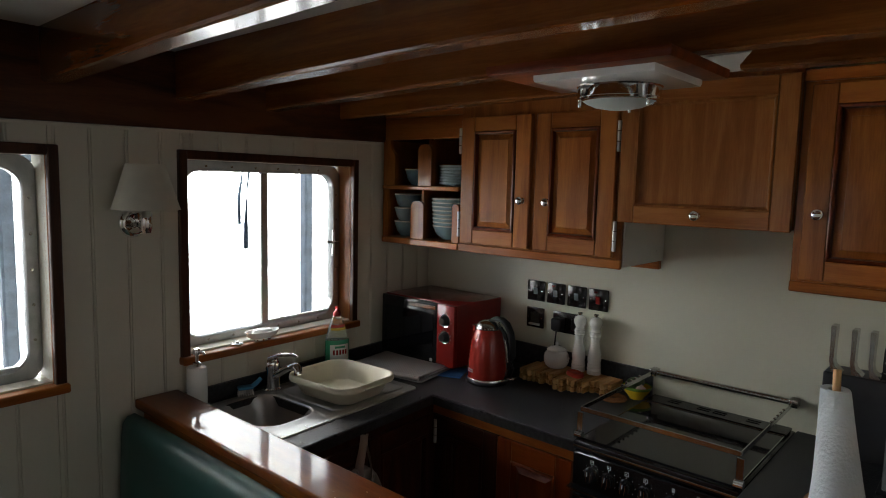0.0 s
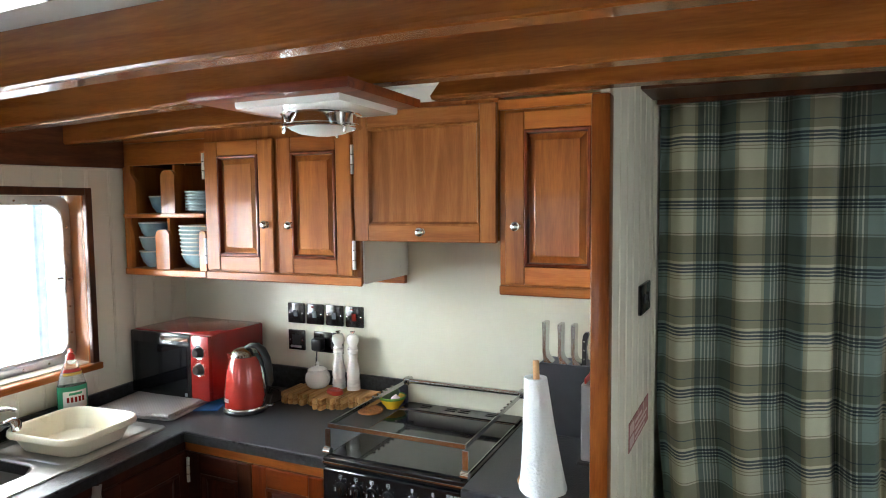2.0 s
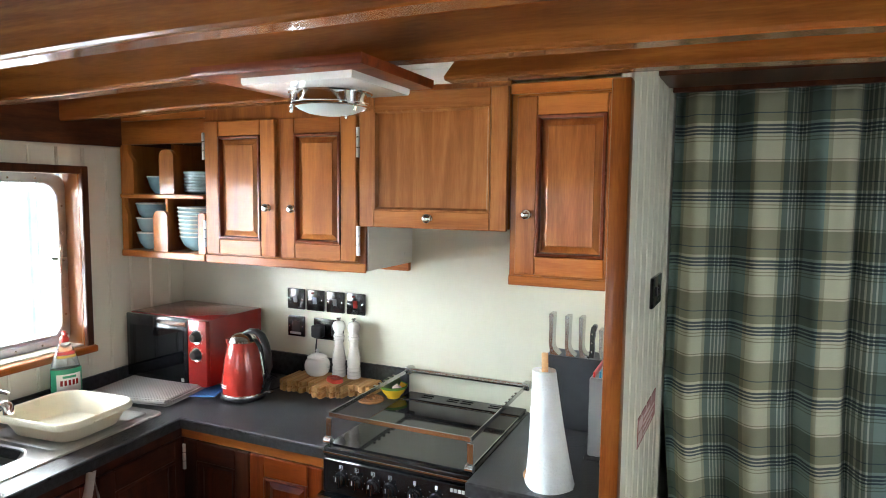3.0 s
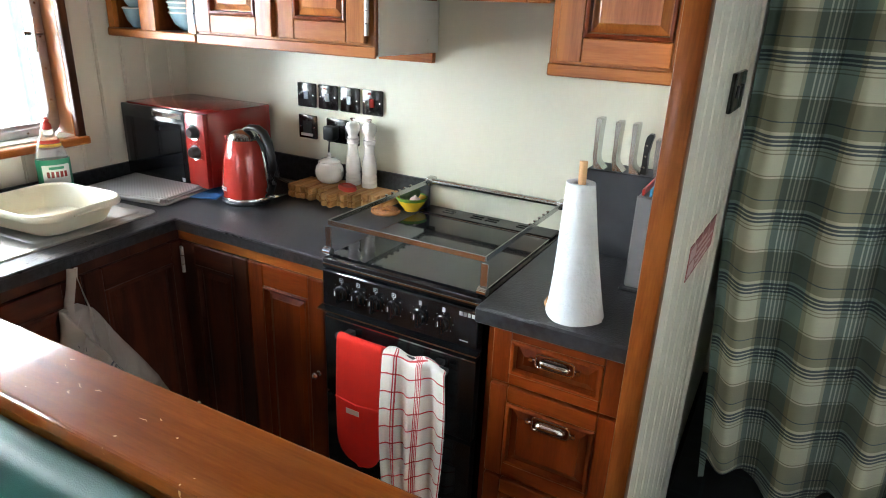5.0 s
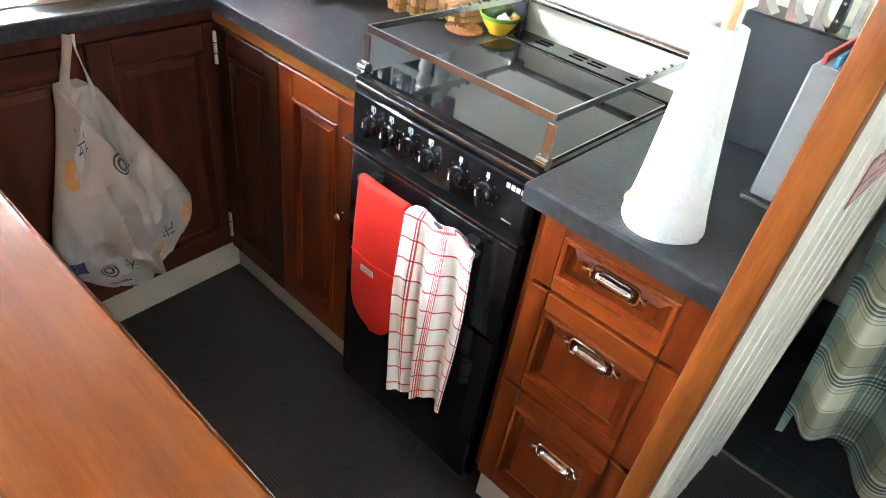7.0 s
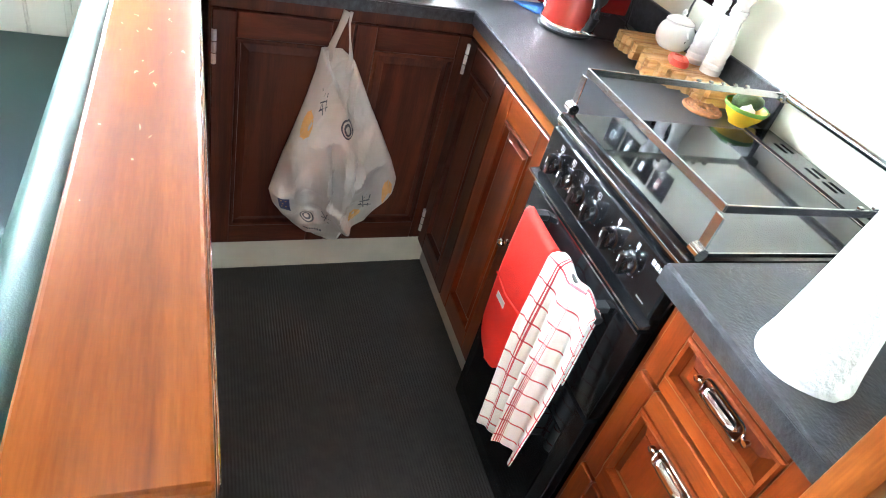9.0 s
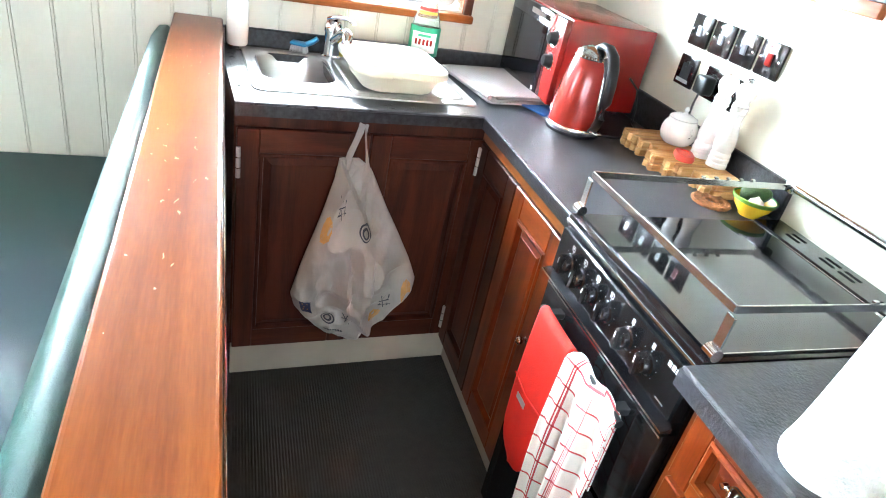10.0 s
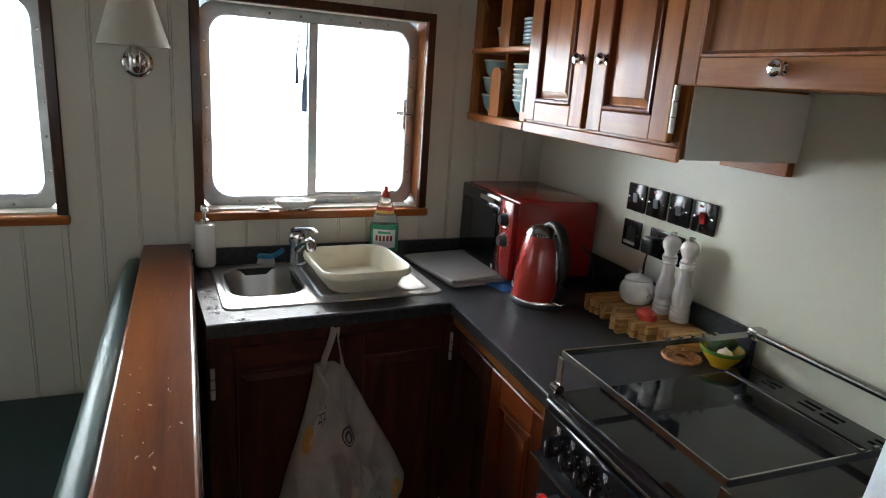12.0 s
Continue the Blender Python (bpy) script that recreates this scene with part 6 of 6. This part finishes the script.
def knife_block():
    b = thing("knife_block", "black knife block with steel-handled knives", "knife block", (1.83, -0.07, CT))
    part("block", box(1.735, 1.935, -0.135, -0.022, CT + 0.005, 1.165, 0.004), SLATEBLK, b)
    for i, (x, kind) in enumerate(((1.752, 0), (1.806, 0), (1.852, 0), (1.886, 1), (1.918, 0))):
        if kind == 0:
            hx, hh = 0.0075, (0.140, 0.136, 0.136, 0, 0.10)[i]
            o = lambda s, z, dx=0.0, q=1.0: [(x + dx - hx * s, -0.115 - 0.012 * q, z), (x + dx + hx * s, -0.115 - 0.012 * q, z), (x + dx + hx * s, -0.085 + 0.006 * q, z), (x + dx - hx * s, -0.085 + 0.006 * q, z)]
            k = part("knife", loft([o(1.9, 1.1655, 0.014), o(1.5, 1.172, 0.010), o(0.8, 1.185, 0.003), o(0.75, 1.20), o(0.8, 1.25), o(1.0, 1.165 + hh - 0.008), o(0.9, 1.165 + hh)], True, True), STEEL, b, "brushed steel knife handle", smooth=35)
        else:
            o = lambda s, z, dx=0.0: [(x + dx - 0.008 * s, -0.112, z), (x + dx + 0.008 * s, -0.112, z), (x + dx + 0.008 * s, -0.090, z), (x + dx - 0.008 * s, -0.090, z)]
            k = part("knife", loft([o(1.0, 1.1655), o(0.9, 1.19, 0.001), o(0.8, 1.22), o(1.0, 1.25, 0.002), o(1.1, 1.268, 0.006), o(0.6, 1.276, 0.008)], True, True), BLACKPL, b, "black riveted knife handle", smooth=35)
            for z in (1.185, 1.215, 1.245):
                part("rivet", lathe([(0, 0.0015), (0.003, 0.001), (0.003, 0)], 8, Matrix.Translation((x, -0.112, z)) @ pose(0, 0, 0, 90, 0, 0)), STEEL, k)
    r = thing("board_rack", "grey upright rack of thin chopping boards", "rack", (1.97, -0.24, CT))
    part("base", box(1.915, 2.015, -0.355, -0.130, CT + 0.005, CT + 0.016, 0.005, seg=2), BLACKPL, r, smooth=40)
    part("shell", box(1.925, 2.010, -0.345, -0.150, CT + 0.0165, 1.165, 0.004), RACKGREY, r)
    for i, mt in enumerate((REDCAP, BLUEPL, GREENLAB, YELLOW)):
        part("board", box(1.934 + 0.018 * i, 1.940 + 0.018 * i, -0.335, -0.16, 1.1655, 1.182 + 0.003 * (i % 2), 0.001), mt, r)


SLATEBLK = surf("black_stained_block", (0.022, 0.024, 0.028), 0.42, var=0.2, scale=20, bump=0.05)
RACKGREY = surf("grey_plastic", (0.20, 0.205, 0.21), 0.35, 0.3, var=0.08)
knife_block()


# ---- cloths on the cooker ----
TW, TR = (0.84, 0.82, 0.77), (0.30, 0.004, 0.006)
TOWEL = stripes("checked_towel", [(0, TW), (0.22, TR), (0.24, TW), (0.255, TR), (0.28, TW), (0.65, TR), (0.67, TW), (0.685, TR), (0.71, TW), (0.72, TR), (0.745, TW), (0.76, TR), (0.78, TW)], [(0, TW), (0.46, TR), (0.54, TW)], 0.216, 0.058, rough=0.95, bump=0.6, weave=420)
GLOVE = surf("red_cotton", (0.70, 0.026, 0.016), 0.85, var=0.1, scale=10, bump=0.2, fine=420, spec=0.2)


def oven_cloths():
    yf = -0.592
    yh = yf - 0.048

    def over(t, front, back):
        """Runs down the front, over the handle and a little way down behind; t from the front hem."""
        rad = 0.013
        arc = math.pi * rad
        s = t * (front + arc + back)
        if s < front:
            return yh - rad, 0.715 - (front - s)
        if s < front + arc:
            a = (s - front) / rad
            return yh - rad * math.cos(a), 0.715 + rad * math.sin(a)
        return yh + rad, 0.715 - (s - front - arc)

    def glove(s, t):
        y, z = over(t, 0.40, 0.30)
        lo = 0.0
        x = 1.246 + 0.150 * s
        if z < 0.42 and y < yh:
            k = min(1.0, (0.42 - z) / 0.105)
            half = 0.075 * math.sqrt(max(0.0, 1 - k ** 2.6))
            x = 1.321 + (s - 0.5) * 2 * half
        y -= 0.004 * math.sin(s * math.pi) + 0.003 * math.sin(z * 14 + s * 3)
        return Vector((x - 0.02 * (0.73 - z) * (1 - s), y, z)), (s * 0.15, t * 0.74)
    g = thing("oven_glove", "red quilted double oven glove over the oven handle", "oven glove", (1.32, yh, 0.31))
    cloth("strip", glove, 24, 80, GLOVE, "", "", 0.009, parent=g)
    b = box(1.285, 1.328, yh - 0.026, yh - 0.0245, 0.495, 0.511)
    part("label", b, INK_W, g, "small white label")
    part("seam", tube([(1.245, yh - 0.0215, 0.535), (1.32, yh - 0.0265, 0.53), (1.392, yh - 0.0215, 0.535)], 0.0022, 6), GLOVE, g)

    def towel(s, t):
        y, z = over(t, 0.525 - 0.075 * s + 0.006 * math.sin(s * 7), 0.20)
        fold = 0.012 * math.sin(s * 13 + 0.6) + 0.006 * math.sin(s * 27 + z * 5)
        if y < yh:
            y -= 0.008 + 0.85 * fold * min(1, 0.25 + (0.72 - z) * 4)
        else:
            y += 0.004
        x = 1.402 + (0.188 if y < yh else 0.165) * s + 0.006 * math.sin(z * 9 + s * 3) * (1 if y < yh else 0)
        x += (0.012 * (0.72 - z)) * (1 - s)
        return Vector((x, y, z + (0.006 * math.sin(s * 11) if y < yh + 0.02 else 0))), (s * 0.27, t * 0.80)
    tw = thing("tea_towel", "white tea towel with red check over the oven handle", "tea towel", (1.49, yh, 0.2))
    cloth("cloth", towel, 60, 90, TOWEL, "", "", 0.003, parent=tw)


oven_cloths()


# ---- the carrier bag on the cupboard door ----
def bag_material():
    m = surf("thin_white_plastic", (0.43, 0.40, 0.36), 0.40, var=0.14, scale=9, bump=0.6, fine=26, stretch=(1, 1, 0.45))
    p = m.node_tree.nodes["Principled BSDF"]
    p.inputs["Subsurface Weight"].default_value = 0.0
    return m


BAG = bag_material()
ORANGE = surf("orange_print", (0.62, 0.33, 0.10), 0.5, var=0.2, scale=30)
INK_B = surf("dark_print", (0.05, 0.05, 0.07), 0.5, var=0.2)
NAVY = surf("navy_print", (0.03, 0.04, 0.12), 0.5, var=0.2)


def bag():
    g = thing("carrier_bag", "crumpled printed white carrier bag hanging from the sink cupboard door", "bag", m=WM)
    # widths down the bag: height, centre v, half width, depth
    rows = [(0.762, -1.022, 0.030, 0.014), (0.735, -1.006, 0.050, 0.020), (0.70, -1.000, 0.062, 0.030), (0.62, -0.990, 0.092, 0.045), (0.53, -0.978, 0.130, 0.060), (0.44, -0.968, 0.168, 0.072), (0.37, -0.962, 0.192, 0.078), (0.32, -0.968, 0.197, 0.076), (0.27, -0.974, 0.176, 0.066), (0.22, -0.975, 0.140, 0.054), (0.17, -0.970, 0.090, 0.038), (0.135, -0.965, 0.038, 0.020)]

    def ramp(x, edge, soft):
        k = max(0.0, min(1.0, (x - edge) / soft + 0.5))
        return k * k * (3 - 2 * k)

    def at(i, a):
        """A place on the crumpled skin: i along the rows, a round it; a=0 faces the room."""
        i0 = max(0, min(int(i), len(rows) - 2))
        f = i - i0
        z, c, hw, dp = [p + (q - p) * f for p, q in zip(rows[i0], rows[i0 + 1])]
        ca, sa = math.cos(a), math.sin(a)
        v = c + hw * sa * (1 if abs(sa) < 1 else 1)
        u = 0.548 + dp * (0.42 + 0.58 * ca)
        nz = noise.noise(Vector((v * 6, z * 5, 1.3))) * 0.022 + (1 - abs(noise.noise(Vector((v * 7 + z * 3, z * 5 - v * 3, 4.0)))) * 2.6) * 0.038
        nz += (1 - abs(noise.noise(Vector((v * 15 - z * 9, z * 12 + v * 6, 9.0)))) * 2.4) * 0.015
        # the slack mouth: a sunken wedge between the front flap and the side
        edge = -1.030 + 0.528 * (0.718 - z)
        nz -= 0.050 * ramp(v, edge, 0.016) * ramp(-v, 0.952, 0.014) * ramp(z, 0.545, 0.02)
        # pleats below the mouth and the gathered lump near the bottom
        mid = ramp(z, 0.29, 0.03) * ramp(-z, -0.50, 0.05)
        nz -= 0.050 * mid * math.exp(-((v + 1.000 - 0.10 * (0.45 - z)) / 0.013) ** 2)
        nz += 0.036 * mid * ramp(-v, 0.940, 0.016) * ramp(v, -1.03, 0.05)
        d = (v + 0.985) * 0.84 - (0.30 - z) * 0.54
        nz += 0.055 * math.exp(-(d / 0.014) ** 2) * ramp(-z, -0.31, 0.02) * ramp(z, 0.19, 0.02)
        u += nz * max(0.0, ca)
        return Vector((max(u, 0.5465), v, z))
    n, per = 150, 14
    outl = []
    steps = (len(rows) - 1) * per
    for j in range(steps + 1):
        outl.append([tuple(at(j / per, 2 * math.pi * k / n)) for k in range(n)])
    part("skin", loft(outl, True, True), BAG, g, smooth=30)
    straps = ([(0.566, -1.034, 0.735), (0.563, -1.026, 0.775), (0.560, -1.012, 0.815), (0.557, -1.002, 0.845), (0.5535, -0.996, 0.868)], [0.017, 0.016, 0.015, 0.014, 0.013]), ([(0.566, -0.968, 0.700), (0.562, -0.970, 0.745), (0.559, -0.978, 0.790), (0.556, -0.985, 0.835), (0.5545, -0.984, 0.868)], [0.016, 0.016, 0.012, 0.007, 0.005])
    for pts, radii in straps:
        part("handle", tube(pts, radii, 10, flat=0.13), BAG, g, "flat folded carrying strap", smooth=50)

    def print_patch(i0, a0, di, da, mat, name, shape):
        b = bmesh.new()
        for pts in shape:
            vs = [b.verts.new(at(i0 + p[1] * di, a0 + p[0] * da) + Vector((0.0030, 0, 0))) for p in pts]
            b.faces.new(vs)
        part(name, b, mat, g)
    sq = [[(x / 4, y / 4), ((x + 1) / 4, y / 4), ((x + 1) / 4, (y + 1) / 4), (x / 4, (y + 1) / 4)] for x in range(4) for y in range(4)]
    print_patch(7.0, -1.12, 1.2, 0.30, NAVY, "print", sq)
    print_patch(7.15, -1.05, 0.8, 0.16, ORANGE, "print", [q for k, q in enumerate(sq) if k % 3 == 0])
    ringp = [[(math.cos(a) * r0, math.sin(a) * r0), (math.cos(a + 0.4) * r0, math.sin(a + 0.4) * r0), (math.cos(a + 0.4) * r1, math.sin(a + 0.4) * r1), (math.cos(a) * r1, math.sin(a) * r1)] for r0, r1 in ((0.8, 1.0), (0.35, 0.6)) for a in [0.4 * k for k in range(16)]]
    print_patch(8.5, -0.50, 0.42, 0.15, INK_B, "print", ringp)
    print_patch(3.6, 0.10, 0.30, 0.16, INK_B, "print", ringp)
    strokes = [[(0, 0), (0.05, 0), (0.5, 0.9), (0.45, 0.92)], [(0.3, 0.1), (0.34, 0.05), (0.2, 0.8), (0.15, 0.8)], [(0.0, 0.45), (0.6, 0.35), (0.6, 0.42), (0.0, 0.52)], [(0.55, 0.1), (0.62, 0.1), (0.7, 0.8), (0.64, 0.8)], [(0.1, 0.75), (0.8, 0.62), (0.8, 0.68), (0.1, 0.82)]]
    print_patch(2.4, -0.75, 1.0, 0.40, INK_B, "print", strokes)
    print_patch(6.4, 0.35, 1.2, 0.30, INK_B, "print", strokes)
    print_patch(8.0, -0.20, 0.9, 0.30, INK_B, "print", strokes[:3])
    blob = [[(0, 0), (math.cos(a), math.sin(a)), (math.cos(a + 0.7), math.sin(a + 0.7) * 1.1)] for a in [0.7 * k for k in range(9)]]
    print_patch(3.7, -1.00, 0.45, 0.20, ORANGE, "print", blob)
    print_patch(6.6, 0.95, 0.75, 0.16, ORANGE, "print", blob)
    print_patch(8.2, 0.42, 0.5, 0.12, ORANGE, "print", blob)
    print_patch(9.2, -0.72, 0.16, 0.5, INK_B, "print", [[(0.14 * k, 0.3 * k), (0.14 * k + 0.10, 0.3 * k), (0.14 * k + 0.10, 0.3 * k + 1), (0.14 * k, 0.3 * k + 1)] for k in range(7)])


bag()


# ---- on the partition ----
def partition_things():
    p = thing("switch_plate", "black nickel double switch plate on the partition", "switch", m=PART_M)
    part("plate", box(0.0005, 0.0115, 0.3800, 0.5500, 1.4420, 1.5360, 0.003, seg=2), NICKEL, p, smooth=40)
    for y in (-0.165, -0.095):
        part("rocker", box(0.0120, 0.0165, y - 0.008 + 0.595, y + 0.008 + 0.595, 1.4750, 1.5050, 0.0015), BLACKPL, p)
    s = thing("notice", "small dark red notice with white print on the partition", "sign", m=PART_M)
    part("plate", box(0.0003, 0.0020, 0.2500, 0.5900, 1.0520, 1.1420), SIGNRED, s)
    for y0, y1, z0, z1 in ((-0.335, -0.265, 1.020, 1.052), (-0.335, -0.265, 0.982, 1.012), (-0.25, -0.13, 1.034, 1.044), (-0.25, -0.03, 1.015, 1.024), (-0.25, -0.05, 0.997, 1.006), (-0.25, -0.08, 0.980, 0.988)):
        part("print", box(0.0022, 0.0026, y0 + 0.595, y1 + 0.595, z0 + 0.080, z1 + 0.080), SIGNWHITE, s)


SIGNRED = surf("dark_red_sign", (0.28, 0.05, 0.045), 0.4, var=0.1)
SIGNWHITE = surf("sign_print", (0.60, 0.42, 0.40), 0.5, var=0.05)
partition_things()


# ---- outside the windows ----
def outside():
    for x, y, r in ((-0.52, -0.385, 0.026), (-0.62, -1.645, 0.026)):
        p = solo("awning_post", box(x - r, x + r, y - r * 0.9, y + r * 0.9, -1.0, 3.0, 0.008), POST, "grey-blue weathered post outside the window", "post", group="posts outside")
    b = tube([(-0.16, -0.925, 1.765), (-0.17, -0.950, 1.72), (-0.17, -0.966, 1.62), (-0.17, -0.963, 1.52)], [0.013, 0.008, 0.013, 0.007], 8, flat=0.25)
    st = thing("hanging_strap", "blue cloth ties hanging outside the window", "strap", (-0.17, -0.94, 1.45))
    part("tie", b, STRAP, st)
    part("tie", tube([(-0.16, -0.922, 1.765), (-0.17, -0.928, 1.66), (-0.17, -0.935, 1.52), (-0.17, -0.936, 1.42)], [0.012, 0.008, 0.009, 0.011], 8, flat=0.25), STRAP, st)
    solo("awning_bar", tube([(-0.16, -3.0, 1.768), (-0.16, 0.3, 1.742)], 0.022, 10), POST, "grey rail above the windows outside", "rail", smooth=50)


POST = surf("weathered_grey_blue", (0.13, 0.17, 0.24), 0.7, var=0.3, scale=20, bump=0.2)
STRAP = surf("blue_webbing", (0.10, 0.15, 0.22), 0.9, var=0.2)
outside()
